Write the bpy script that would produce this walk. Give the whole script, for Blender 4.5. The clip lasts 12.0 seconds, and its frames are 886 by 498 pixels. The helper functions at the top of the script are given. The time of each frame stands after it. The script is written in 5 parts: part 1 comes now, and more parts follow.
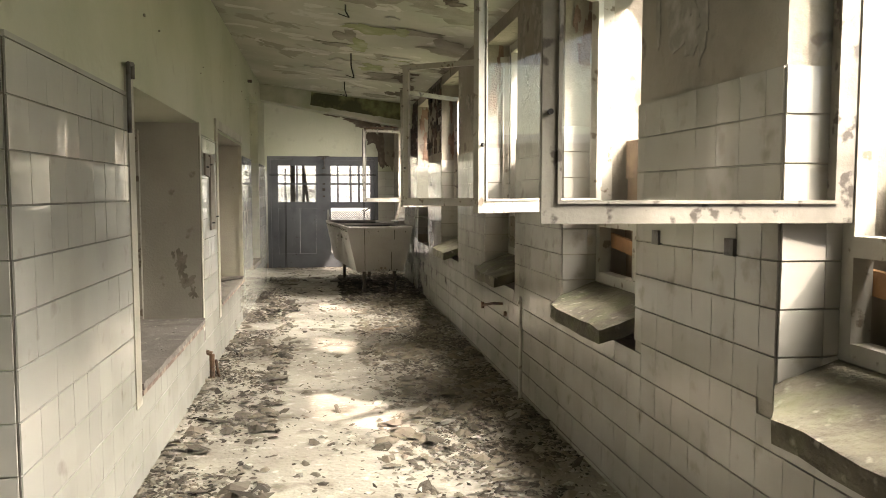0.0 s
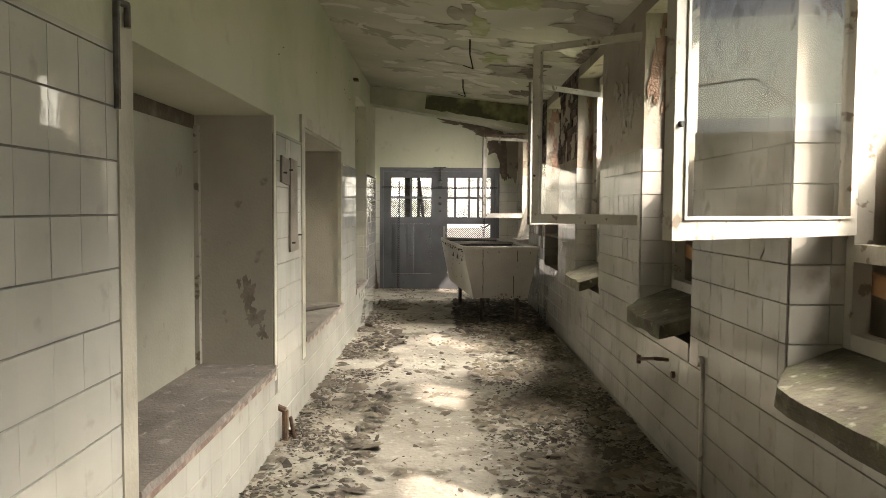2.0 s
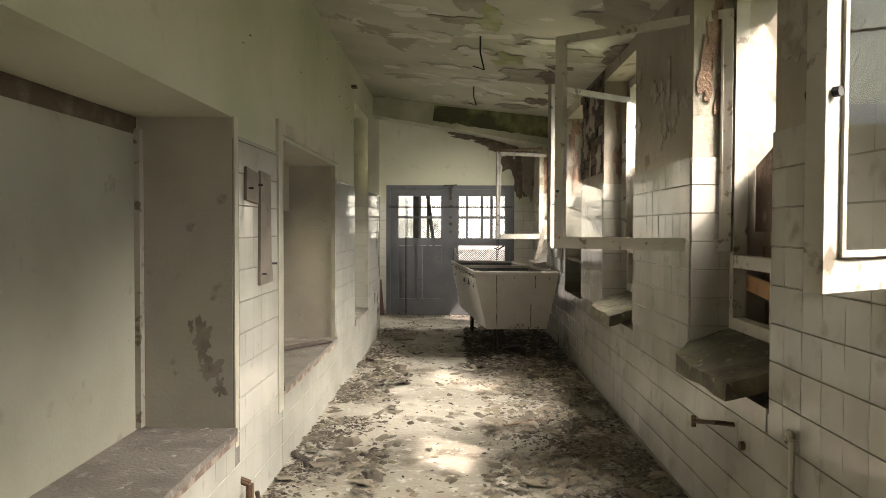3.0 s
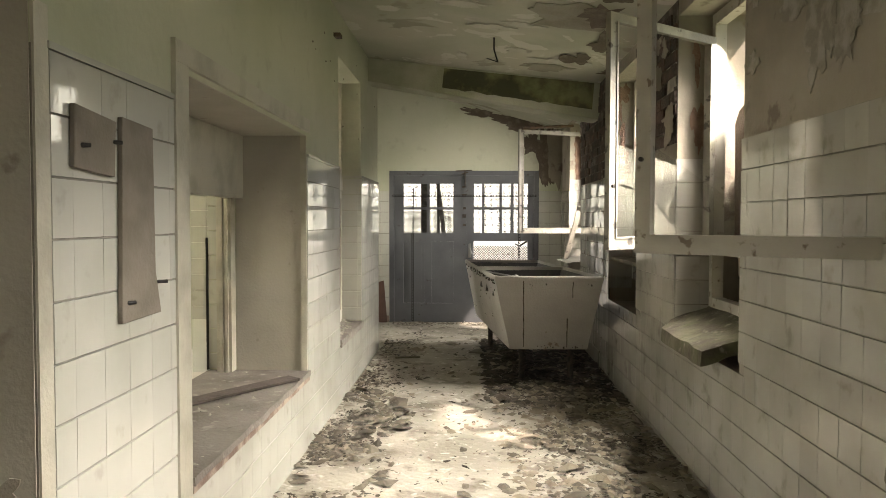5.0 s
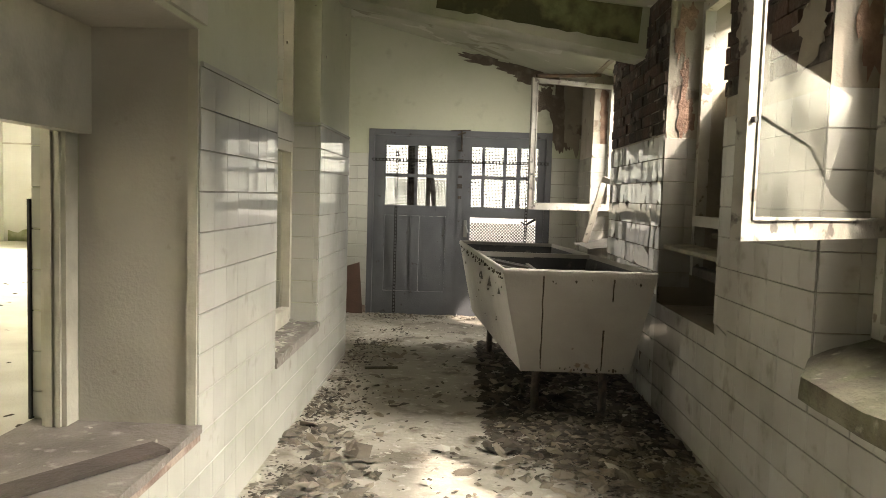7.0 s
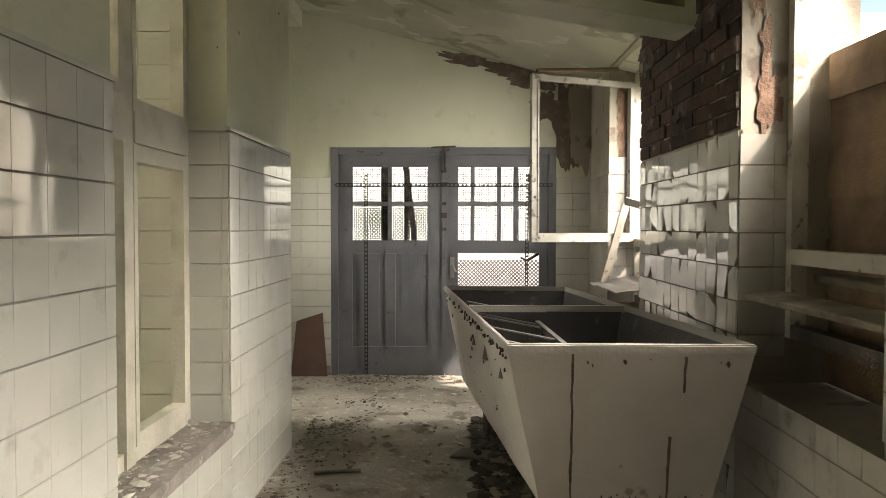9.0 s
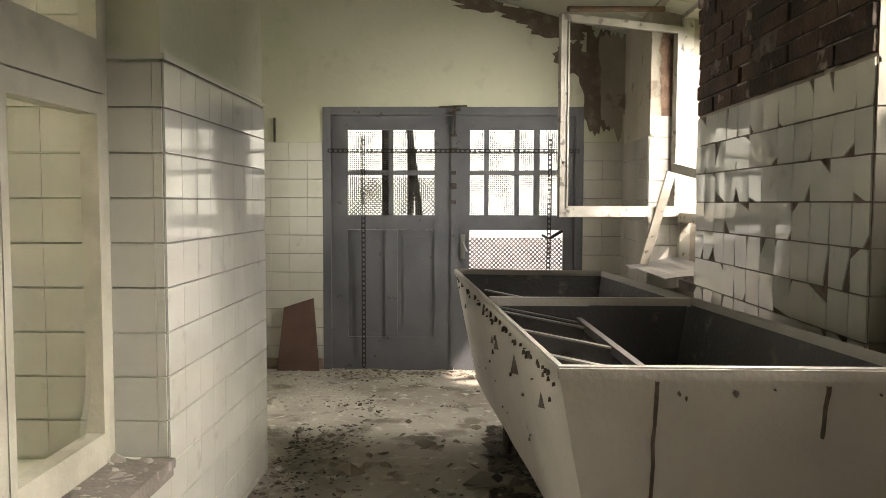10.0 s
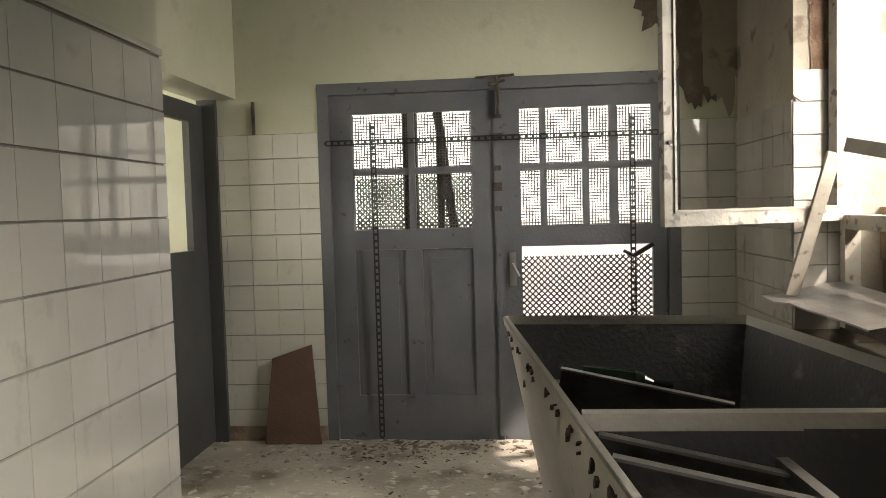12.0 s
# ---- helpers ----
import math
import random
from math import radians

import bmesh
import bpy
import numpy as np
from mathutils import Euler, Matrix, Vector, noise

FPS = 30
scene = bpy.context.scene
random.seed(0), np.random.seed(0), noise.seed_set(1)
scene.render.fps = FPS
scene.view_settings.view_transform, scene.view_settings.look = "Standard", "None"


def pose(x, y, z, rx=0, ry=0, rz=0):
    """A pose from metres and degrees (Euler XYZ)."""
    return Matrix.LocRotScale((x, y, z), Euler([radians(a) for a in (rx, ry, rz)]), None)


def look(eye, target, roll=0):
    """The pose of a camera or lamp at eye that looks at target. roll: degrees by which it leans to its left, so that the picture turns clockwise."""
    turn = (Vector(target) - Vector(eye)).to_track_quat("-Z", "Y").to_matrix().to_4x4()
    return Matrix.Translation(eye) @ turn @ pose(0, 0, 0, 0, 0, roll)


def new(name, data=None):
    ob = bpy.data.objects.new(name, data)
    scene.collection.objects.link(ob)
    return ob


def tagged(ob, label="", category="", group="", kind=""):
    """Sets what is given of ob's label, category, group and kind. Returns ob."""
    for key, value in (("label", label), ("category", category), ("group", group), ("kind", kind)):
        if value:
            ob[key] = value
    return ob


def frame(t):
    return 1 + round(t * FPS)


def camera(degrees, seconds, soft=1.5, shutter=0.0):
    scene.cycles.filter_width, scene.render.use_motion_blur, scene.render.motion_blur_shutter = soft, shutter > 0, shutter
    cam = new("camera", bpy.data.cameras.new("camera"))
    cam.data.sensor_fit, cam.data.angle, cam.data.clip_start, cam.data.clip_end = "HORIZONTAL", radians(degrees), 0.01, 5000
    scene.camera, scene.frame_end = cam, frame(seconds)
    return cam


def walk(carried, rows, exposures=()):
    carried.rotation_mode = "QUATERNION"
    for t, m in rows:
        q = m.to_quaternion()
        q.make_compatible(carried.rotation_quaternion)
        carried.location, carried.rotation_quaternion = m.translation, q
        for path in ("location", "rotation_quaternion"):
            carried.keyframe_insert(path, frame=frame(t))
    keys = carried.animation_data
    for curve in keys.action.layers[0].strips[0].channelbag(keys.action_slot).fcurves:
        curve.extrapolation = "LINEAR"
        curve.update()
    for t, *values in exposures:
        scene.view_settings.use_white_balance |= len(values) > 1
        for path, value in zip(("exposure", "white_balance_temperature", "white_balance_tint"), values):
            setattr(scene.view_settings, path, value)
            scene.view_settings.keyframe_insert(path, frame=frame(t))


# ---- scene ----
cam = camera(60.9, 12.0, soft=0.5)
PATH = [
    (0, (0.05, -1.058, 1.457), (0.364, 0.912, 1.309), -0.0),
    (0.5, (0.089, -0.771, 1.465), (0.185, 1.224, 1.348), 1.4),
    (1, (0.084, -0.407, 1.478), (0.217, 1.586, 1.367), 0.9),
    (1.5, (0.144, 0.003, 1.463), (0.239, 1.997, 1.351), -0.7),
    (2, (0.148, 0.406, 1.447), (0.146, 2.403, 1.339), 0.4),
    (2.5, (0.15, 0.84, 1.457), (0.133, 2.836, 1.335), 0.1),
    (3, (0.202, 1.32, 1.466), (0.162, 3.319, 1.409), 0.2),
    (5, (0.182, 3.115, 1.463), (0.106, 5.112, 1.387), 0.1),
    (5.5, (0.19, 3.613, 1.437), (0.153, 5.61, 1.335), 1.1),
    (6, (0.122, 4.091, 1.417), (0.051, 6.084, 1.269), 1.4),
    (6.5, (0.12, 4.574, 1.405), (0.069, 6.568, 1.261), 1.7),
    (8.5, (0.22, 6.352, 1.426), (0.158, 8.349, 1.33), 2.0),
    (9, (0.188, 6.747, 1.425), (0.154, 8.746, 1.364), 0.1),
    (9.5, (0.177, 7.228, 1.406), (0.072, 9.222, 1.299), 0.3),
    (10, (0.138, 7.697, 1.388), (0.091, 9.692, 1.266), 0.2),
    (10.5, (0.136, 8.124, 1.371), (0.141, 10.12, 1.235), -0.4),
    (11, (0.15, 8.56, 1.366), (0.067, 10.553, 1.216), -0.8),
    (11.5, (0.168, 8.987, 1.369), (0.11, 10.984, 1.274), -0.9),
    (12, (0.116, 9.399, 1.404), (-0.051, 11.389, 1.297), -1.6),
]
walk(cam, [(t, look(eye, target, roll)) for t, eye, target, roll in PATH], exposures=[(0, 1.15, 7350, 19), (1, 0.98, 7350, 19), (2.5, 1.0, 7350, 19), (5, 1.12, 7350, 18), (6, 0.97, 7350, 17), (8.5, 1.2, 7350, 18), (9.5, 1.15, 7350, 19), (11, 1.2, 7350, 19), (11.5, 1.0, 7350, 19), (12, 0.8, 7350, 19)])

# ---- light ----
SUN = Vector((-1.0, 0.82, -1.36)).normalized()
world = bpy.data.worlds.new("sky")
scene.world = world
world.use_nodes = True
sky = world.node_tree.nodes.new("ShaderNodeTexSky")
sky.sky_type, sky.sun_disc = "NISHITA", False
sky.sun_elevation = math.asin(-SUN.z)
sky.sun_rotation = math.atan2(-SUN.x, -SUN.y)
world.node_tree.links.new(sky.outputs[0], world.node_tree.nodes["Background"].inputs[0])
world.node_tree.nodes["Background"].inputs[1].default_value = 0.15
sun = new("sun", bpy.data.lights.new("sun", "SUN"))
sun.data.energy, sun.data.angle, sun.data.color = 5.8, radians(2.0), (1.0, 0.95, 0.86)
sun.matrix_world = look((0, 0, 0), SUN)


def window_light(name, at, to, w, h, power, spread=180, color=(0.97, 1.0, 0.93)):
    """Daylight standing in a window's opening."""
    ob = new(name, bpy.data.lights.new(name, "AREA"))
    ob.data.shape, ob.data.size, ob.data.size_y, ob.data.energy = "RECTANGLE", w, h, power
    ob.data.color = color
    ob.data.spread = radians(spread)
    ob.matrix_world = look(at, to)


# daylight in the open upper lights of the outer windows, above their boarding, and in the side room's windows
for y0, y1, watts, reach in ((0.02, 1.09, 25, 0.10), (2.17, 3.25, 25, 0.05), (4.35, 5.41, 19, -0.30), (6.73, 7.88, 31, -0.10), (8.98, 10.15, 20, -0.45)):
    window_light("window_daylight", (1.775 if y0 == 6.73 else 1.93, (y0 + y1) / 2, 2.34), (reach, (y0 + y1) / 2 + 0.5, 0.1), y1 - y0 - 0.06, 0.62, watts, 64)
    window_light("ground_bounce", (1.93, (y0 + y1) / 2, 2.05), (-0.6, (y0 + y1) / 2 + 0.3, 3.2), y1 - y0 - 0.06, 0.5, 1.5, 120, (0.88, 1.0, 0.66))
window_light("window_daylight", (1.93, 12.5, 1.95), (-0.6, 13.9, 0.5), 0.95, 1.2, 24, 120)
for y in (5.0, 9.5, 14.0, 18.0):
    window_light("window_daylight", (-11.05, y, 2.1), (-8.6, y, -1.2), 2.6, 1.6, 460, 95)
# two fill lamps added in unseen openings, beside the entrance and in the lobby
window_light("window_daylight", (-5.25, -1.6, 1.75), (-3.0, -1.6, 1.1), 1.7, 1.6, 8)
window_light("window_daylight", (-3.35, 12.9, 1.6), (-2.0, 12.9, 1.2), 0.9, 1.3, 30)


# ---- materials ----
def mat(name, base, rough=0.7, metal=0.0, var=(), bump=0.0, bump_scale=60.0, spec=0.5, rnd=0.0, island=False, distort=0.0):
    """base colour with layers var = [(colour, noise scale, low, high)], fine bump, and a random tone a piece."""
    m = bpy.data.materials.new(name)
    m.use_nodes = True
    nt = m.node_tree
    n, link = nt.nodes, nt.links.new
    b = n["Principled BSDF"]
    b.inputs["Roughness"].default_value, b.inputs["Metallic"].default_value = rough, metal
    b.inputs["Specular IOR Level"].default_value = spec
    geo = n.new("ShaderNodeNewGeometry")
    col = n.new("ShaderNodeRGB")
    col.outputs[0].default_value = (*base, 1)
    out = col.outputs[0]
    for c, scale, lo, hi in var:
        tex = n.new("ShaderNodeTexNoise")
        tex.inputs["Scale"].default_value, tex.inputs["Detail"].default_value = scale, 8
        tex.inputs["Distortion"].default_value = distort
        link(geo.outputs["Position"], tex.inputs["Vector"])
        ramp = n.new("ShaderNodeMapRange")
        ramp.inputs[1].default_value, ramp.inputs[2].default_value = lo, hi
        link(tex.outputs[0], ramp.inputs[0])
        mix = n.new("ShaderNodeMix")
        mix.data_type = "RGBA"
        link(ramp.outputs[0], mix.inputs[0])
        link(out, mix.inputs[6])
        mix.inputs[7].default_value = (*c, 1)
        out = mix.outputs[2]
    if rnd:
        src = geo.outputs["Random Per Island"] if island else n.new("ShaderNodeObjectInfo").outputs["Random"]
        val = n.new("ShaderNodeMapRange")
        val.inputs[3].default_value, val.inputs[4].default_value = 1 - rnd, 1 + rnd * 0.5
        link(src, val.inputs[0])
        hsv = n.new("ShaderNodeHueSaturation")
        link(val.outputs[0], hsv.inputs["Value"])
        link(out, hsv.inputs["Color"])
        out = hsv.outputs[0]
    link(out, b.inputs["Base Color"])
    if bump:
        tex = n.new("ShaderNodeTexNoise")
        tex.inputs["Scale"].default_value, tex.inputs["Detail"].default_value = bump_scale, 6
        link(geo.outputs["Position"], tex.inputs["Vector"])
        bp = n.new("ShaderNodeBump")
        bp.inputs["Strength"].default_value, bp.inputs["Distance"].default_value = bump, 0.02
        link(tex.outputs[0], bp.inputs["Height"])
        link(bp.outputs[0], b.inputs["Normal"])
    return m


M_TILE = mat("glazed_tile", (0.51, 0.505, 0.46), 0.045, var=[((0.42, 0.42, 0.37), 2.2, 0.45, 0.75), ((0.33, 0.31, 0.265), 9.0, 0.62, 0.85)], bump=0.016, bump_scale=9, spec=0.85, rnd=0.045)
M_TILES = mat("glazed_tile_far", (0.51, 0.505, 0.46), 0.045, var=[((0.42, 0.42, 0.37), 2.2, 0.45, 0.75), ((0.33, 0.31, 0.265), 9.0, 0.62, 0.85)], bump=0.016, bump_scale=9, spec=0.85, rnd=0.045, island=True)
# outer wall tiles: grime, with the backlit wall's shade also put into the colour
M_TILE_G = mat("grimy_backlit_tile", (0.375, 0.36, 0.325), 0.10, var=[((0.29, 0.275, 0.245), 2.0, 0.42, 0.7), ((0.20, 0.18, 0.15), 8.0, 0.60, 0.8)], bump=0.03, bump_scale=9, rnd=0.08)
M_TILES_G = mat("grimy_backlit_tile_far", (0.375, 0.36, 0.325), 0.10, var=[((0.29, 0.275, 0.245), 2.0, 0.42, 0.7), ((0.20, 0.18, 0.15), 8.0, 0.60, 0.8)], bump=0.03, bump_scale=9, rnd=0.08, island=True)
M_GROUT = mat("grout", (0.17, 0.16, 0.14), 0.9, var=[((0.30, 0.28, 0.24), 5, 0.4, 0.7)], bump=0.3)
M_PLASTER = mat("painted_plaster", (0.48, 0.485, 0.385), 0.75, var=[((0.40, 0.415, 0.305), 1.1, 0.4, 0.7), ((0.38, 0.37, 0.29), 6, 0.6, 0.8)], bump=0.15, bump_scale=25)
M_REVEAL = mat("reveal_paint", (0.41, 0.385, 0.335), 0.6, var=[((0.35, 0.325, 0.28), 3, 0.4, 0.7), ((0.25, 0.22, 0.18), 7, 0.66, 0.72)], bump=0.15)
M_STAIN = mat("damp_plaster", (0.28, 0.25, 0.205), 0.9, var=[((0.20, 0.175, 0.14), 1.6, 0.4, 0.65), ((0.14, 0.11, 0.085), 5, 0.62, 0.68)], bump=0.4, bump_scale=18)
M_PATCH = mat("bared_plaster", (0.105, 0.083, 0.063), 0.95, var=[((0.19, 0.16, 0.13), 9, 0.5, 0.7)], bump=0.5)
M_CEIL = mat("peeling_ceiling", (0.46, 0.45, 0.385), 0.85, var=[((0.37, 0.37, 0.30), 0.9, 0.42, 0.6), ((0.29, 0.28, 0.22), 1.7, 0.60, 0.63), ((0.54, 0.53, 0.48), 2.9, 0.60, 0.62)], bump=0.2, bump_scale=9, distort=0.6)
M_BARED = mat("bared_grey", (0.30, 0.285, 0.235), 0.9, var=[((0.22, 0.21, 0.165), 5, 0.4, 0.65)], bump=0.4)
M_PALEFL = mat("pale_flakes", (0.52, 0.51, 0.46), 0.85, var=[((0.42, 0.41, 0.36), 5, 0.4, 0.65)], bump=0.2)
M_ALGAE = mat("algae", (0.27, 0.30, 0.15), 0.9, var=[((0.38, 0.39, 0.26), 4, 0.45, 0.6)], bump=0.3)
M_SMEAR = mat("grey_stain", (0.20, 0.18, 0.15), 0.9, var=[((0.30, 0.275, 0.235), 14, 0.42, 0.6)], bump=0.3)
M_BRICKR = mat("bared_red_brick", (0.22, 0.14, 0.10), 0.95, var=[((0.14, 0.085, 0.06), 9, 0.42, 0.6)], bump=0.5)
M_BEAM = mat("stained_beam", (0.50, 0.50, 0.43), 0.85, var=[((0.36, 0.37, 0.27), 2.0, 0.4, 0.6)], bump=0.3)
M_HALL = mat("hall_white", (0.70, 0.70, 0.655), 0.8, var=[((0.62, 0.615, 0.56), 1.2, 0.4, 0.7)], bump=0.1)
M_HALLF = mat("hall_floor", (0.58, 0.55, 0.49), 0.8, var=[((0.46, 0.43, 0.37), 1.5, 0.4, 0.65)], bump=0.4)
M_MOULD = mat("mould", (0.06, 0.06, 0.03), 0.95, var=[((0.20, 0.21, 0.10), 5, 0.45, 0.65)], bump=0.3)
M_FLOOR = mat("dirty_floor", (0.38, 0.35, 0.30), 0.85, var=[((0.25, 0.228, 0.19), 1.2, 0.42, 0.62), ((0.16, 0.14, 0.11), 3.5, 0.54, 0.66), ((0.50, 0.47, 0.42), 13, 0.58, 0.7)], bump=0.7, bump_scale=28)
M_CONC = mat("sill_concrete", (0.135, 0.122, 0.085), 0.9, var=[((0.085, 0.088, 0.045), 3.2, 0.45, 0.6), ((0.07, 0.06, 0.045), 7, 0.4, 0.65), ((0.25, 0.23, 0.185), 18, 0.6, 0.75)], bump=0.6, bump_scale=35)
M_LEDGE = mat("ledge_dust", (0.21, 0.19, 0.17), 0.85, var=[((0.13, 0.11, 0.098), 3, 0.4, 0.65), ((0.30, 0.275, 0.25), 14, 0.58, 0.7)], bump=0.4)
M_RED = mat("red_edge", (0.17, 0.115, 0.095), 0.85, var=[((0.32, 0.26, 0.21), 9, 0.45, 0.6)], bump=0.3)
M_WHITE = mat("old_white_paint", (0.37, 0.35, 0.305), 0.5, var=[((0.31, 0.29, 0.245), 4, 0.42, 0.62), ((0.15, 0.12, 0.09), 16, 0.60, 0.66)], bump=0.06)
M_GRIME = mat("grimy_white_paint", (0.22, 0.205, 0.175), 0.55, var=[((0.15, 0.135, 0.11), 5, 0.42, 0.62), ((0.06, 0.05, 0.04), 14, 0.58, 0.64)], bump=0.1)
M_DKWOOD = mat("dark_wood", (0.075, 0.06, 0.05), 0.8, var=[((0.045, 0.036, 0.03), 6, 0.4, 0.65)], bump=0.3)
M_FRAMEL = mat("cream_frame", (0.46, 0.44, 0.37), 0.55, var=[((0.36, 0.34, 0.28), 5, 0.45, 0.65)], bump=0.15)
M_PANEL = mat("white_panel", (0.35, 0.345, 0.285), 0.5, var=[((0.29, 0.28, 0.225), 1.5, 0.4, 0.65), ((0.22, 0.205, 0.16), 7, 0.64, 0.75)], bump=0.08)
M_DOOR = mat("grey_door_paint", (0.108, 0.112, 0.122), 0.55, var=[((0.075, 0.08, 0.09), 2.5, 0.4, 0.7), ((0.05, 0.045, 0.04), 14, 0.66, 0.72)], bump=0.15)
M_DDOOR = mat("dark_door_paint", (0.06, 0.062, 0.062), 0.5, var=[((0.04, 0.04, 0.04), 3, 0.4, 0.7)], bump=0.15)
M_SEAM = mat("dark_rust", (0.045, 0.037, 0.031), 0.9, var=[((0.085, 0.065, 0.05), 20, 0.45, 0.6)], bump=0.4)
M_TUB = mat("tub_paint", (0.38, 0.36, 0.335), 0.5, var=[((0.29, 0.27, 0.245), 2, 0.4, 0.7), ((0.20, 0.15, 0.11), 11, 0.68, 0.73)], bump=0.15)
M_TUBIN = mat("tub_inside", (0.05, 0.05, 0.054), 0.55, var=[((0.065, 0.065, 0.07), 2.5, 0.4, 0.65), ((0.17, 0.16, 0.15), 12, 0.6, 0.75)], bump=0.2)
M_RUST = mat("rust", (0.075, 0.05, 0.035), 0.9, var=[((0.12, 0.07, 0.04), 12, 0.45, 0.6)], bump=0.4)
M_IRON = mat("iron", (0.12, 0.115, 0.11), 0.5, 0.7, var=[((0.07, 0.055, 0.045), 12, 0.45, 0.65)], bump=0.2)
M_STEEL = mat("grey_steel", (0.27, 0.27, 0.265), 0.38, 0.8, var=[((0.25, 0.23, 0.2), 9, 0.5, 0.7)], bump=0.1)
M_BRICK = mat("bare_brick", (0.085, 0.052, 0.039), 0.95, var=[((0.045, 0.032, 0.026), 5, 0.42, 0.6), ((0.24, 0.20, 0.165), 7, 0.62, 0.68)], bump=0.6, bump_scale=40, rnd=0.5)
M_MORTAR = mat("mortar", (0.055, 0.046, 0.038), 0.95, var=[((0.15, 0.13, 0.11), 9, 0.45, 0.65)], bump=0.5)
M_WOOD = mat("weathered_wood", (0.22, 0.15, 0.095), 0.8, var=[((0.13, 0.085, 0.055), 5, 0.4, 0.65)], bump=0.3, rnd=0.25)
M_PLANK = mat("orange_plank", (0.38, 0.20, 0.09), 0.7, var=[((0.26, 0.14, 0.07), 6, 0.45, 0.65)], bump=0.2)
M_GREYW = mat("grey_wood", (0.19, 0.172, 0.13), 0.85, var=[((0.10, 0.09, 0.066), 6, 0.4, 0.65)], bump=0.4)
M_BROWN = mat("brown_board", (0.115, 0.062, 0.045), 0.7, var=[((0.085, 0.05, 0.038), 5, 0.4, 0.65)], bump=0.2)
M_FIBRE = mat("brown_fibreboard", (0.095, 0.055, 0.036), 0.75, var=[((0.06, 0.036, 0.025), 3, 0.4, 0.65), ((0.17, 0.12, 0.085), 9, 0.62, 0.7)], bump=0.2)
M_CARD = mat("grey_brown_card", (0.20, 0.175, 0.145), 0.85, var=[((0.15, 0.13, 0.105), 6, 0.4, 0.65)], bump=0.2)
M_LITTER = mat("litter", (0.19, 0.165, 0.13), 0.9, var=[((0.11, 0.09, 0.07), 3, 0.4, 0.65)], bump=0.2, rnd=0.75, island=True)
M_FLAKE = mat("plaster_flakes", (0.42, 0.40, 0.35), 0.9, var=[((0.30, 0.28, 0.24), 6, 0.4, 0.65)], rnd=0.5, island=True)
M_RUBBLE = mat("rubble_chips", (0.21, 0.18, 0.14), 0.9, var=[((0.17, 0.145, 0.11), 8, 0.4, 0.65)], bump=0.3, rnd=0.6, island=True)
M_DARKF = mat("dark_litter", (0.07, 0.058, 0.045), 0.95, rnd=0.6, island=True)
M_GRASS = mat("grass_ground", (0.10, 0.135, 0.035), 0.9, var=[((0.06, 0.09, 0.02), 0.6, 0.4, 0.6)], bump=0.5, bump_scale=8)
M_RENDER = mat("outer_render", (0.45, 0.43, 0.38), 0.9, var=[((0.36, 0.34, 0.29), 1.5, 0.4, 0.65)], bump=0.3)
M_BOTTLE = mat("green_glass", (0.006, 0.02, 0.010), 0.1)
M_BLACK = mat("black_iron", (0.02, 0.019, 0.018), 0.5, 0.3)


def glass(name, dirt):
    m = bpy.data.materials.new(name)
    m.use_nodes = True
    nt = m.node_tree
    n, link = nt.nodes, nt.links.new
    clear, film, mix = n.new("ShaderNodeBsdfTransparent"), n.new("ShaderNodeBsdfDiffuse"), n.new("ShaderNodeMixShader")
    gloss, mix2, fres = n.new("ShaderNodeBsdfGlossy"), n.new("ShaderNodeMixShader"), n.new("ShaderNodeFresnel")
    film.inputs[0].default_value = (0.42, 0.41, 0.35, 1)
    gloss.inputs["Roughness"].default_value = 0.03
    tex, ramp, geo = n.new("ShaderNodeTexNoise"), n.new("ShaderNodeMapRange"), n.new("ShaderNodeNewGeometry")
    tex.inputs["Scale"].default_value, tex.inputs["Detail"].default_value = 5, 8
    link(geo.outputs["Position"], tex.inputs["Vector"])
    link(tex.outputs[0], ramp.inputs[0])
    ramp.inputs[1].default_value, ramp.inputs[2].default_value, ramp.inputs[3].default_value, ramp.inputs[4].default_value = 0.35, 0.7, dirt * 0.4, dirt * 1.6
    link(ramp.outputs[0], mix.inputs[0])
    link(clear.outputs[0], mix.inputs[1])
    link(film.outputs[0], mix.inputs[2])
    fres.inputs[0].default_value = 1.45
    half = n.new("ShaderNodeMath")
    half.operation = "MULTIPLY"
    half.inputs[1].default_value = 0.06
    link(fres.outputs[0], half.inputs[0])
    link(half.outputs[0], mix2.inputs[0])
    link(mix.outputs[0], mix2.inputs[1])
    link(gloss.outputs[0], mix2.inputs[2])
    link(mix2.outputs[0], n["Material Output"].inputs["Surface"])
    return m


M_GLASS = glass("dusty_glass", 0.012)
M_CLEAR = glass("broken_glass", 0.07)


# ---- mesh helpers ----
def box(bm, a, b, m=None):
    x0, y0, z0 = (min(p, q) for p, q in zip(a, b))
    x1, y1, z1 = (max(p, q) for p, q in zip(a, b))
    v = [bm.verts.new(p) for p in ((x0, y0, z0), (x1, y0, z0), (x1, y1, z0), (x0, y1, z0), (x0, y0, z1), (x1, y0, z1), (x1, y1, z1), (x0, y1, z1))]
    for f in ((3, 2, 1, 0), (4, 5, 6, 7), (0, 1, 5, 4), (1, 2, 6, 5), (2, 3, 7, 6), (3, 0, 4, 7)):
        bm.faces.new([v[i] for i in f])
    if m is not None:
        bmesh.ops.transform(bm, matrix=m, verts=v)
    return v


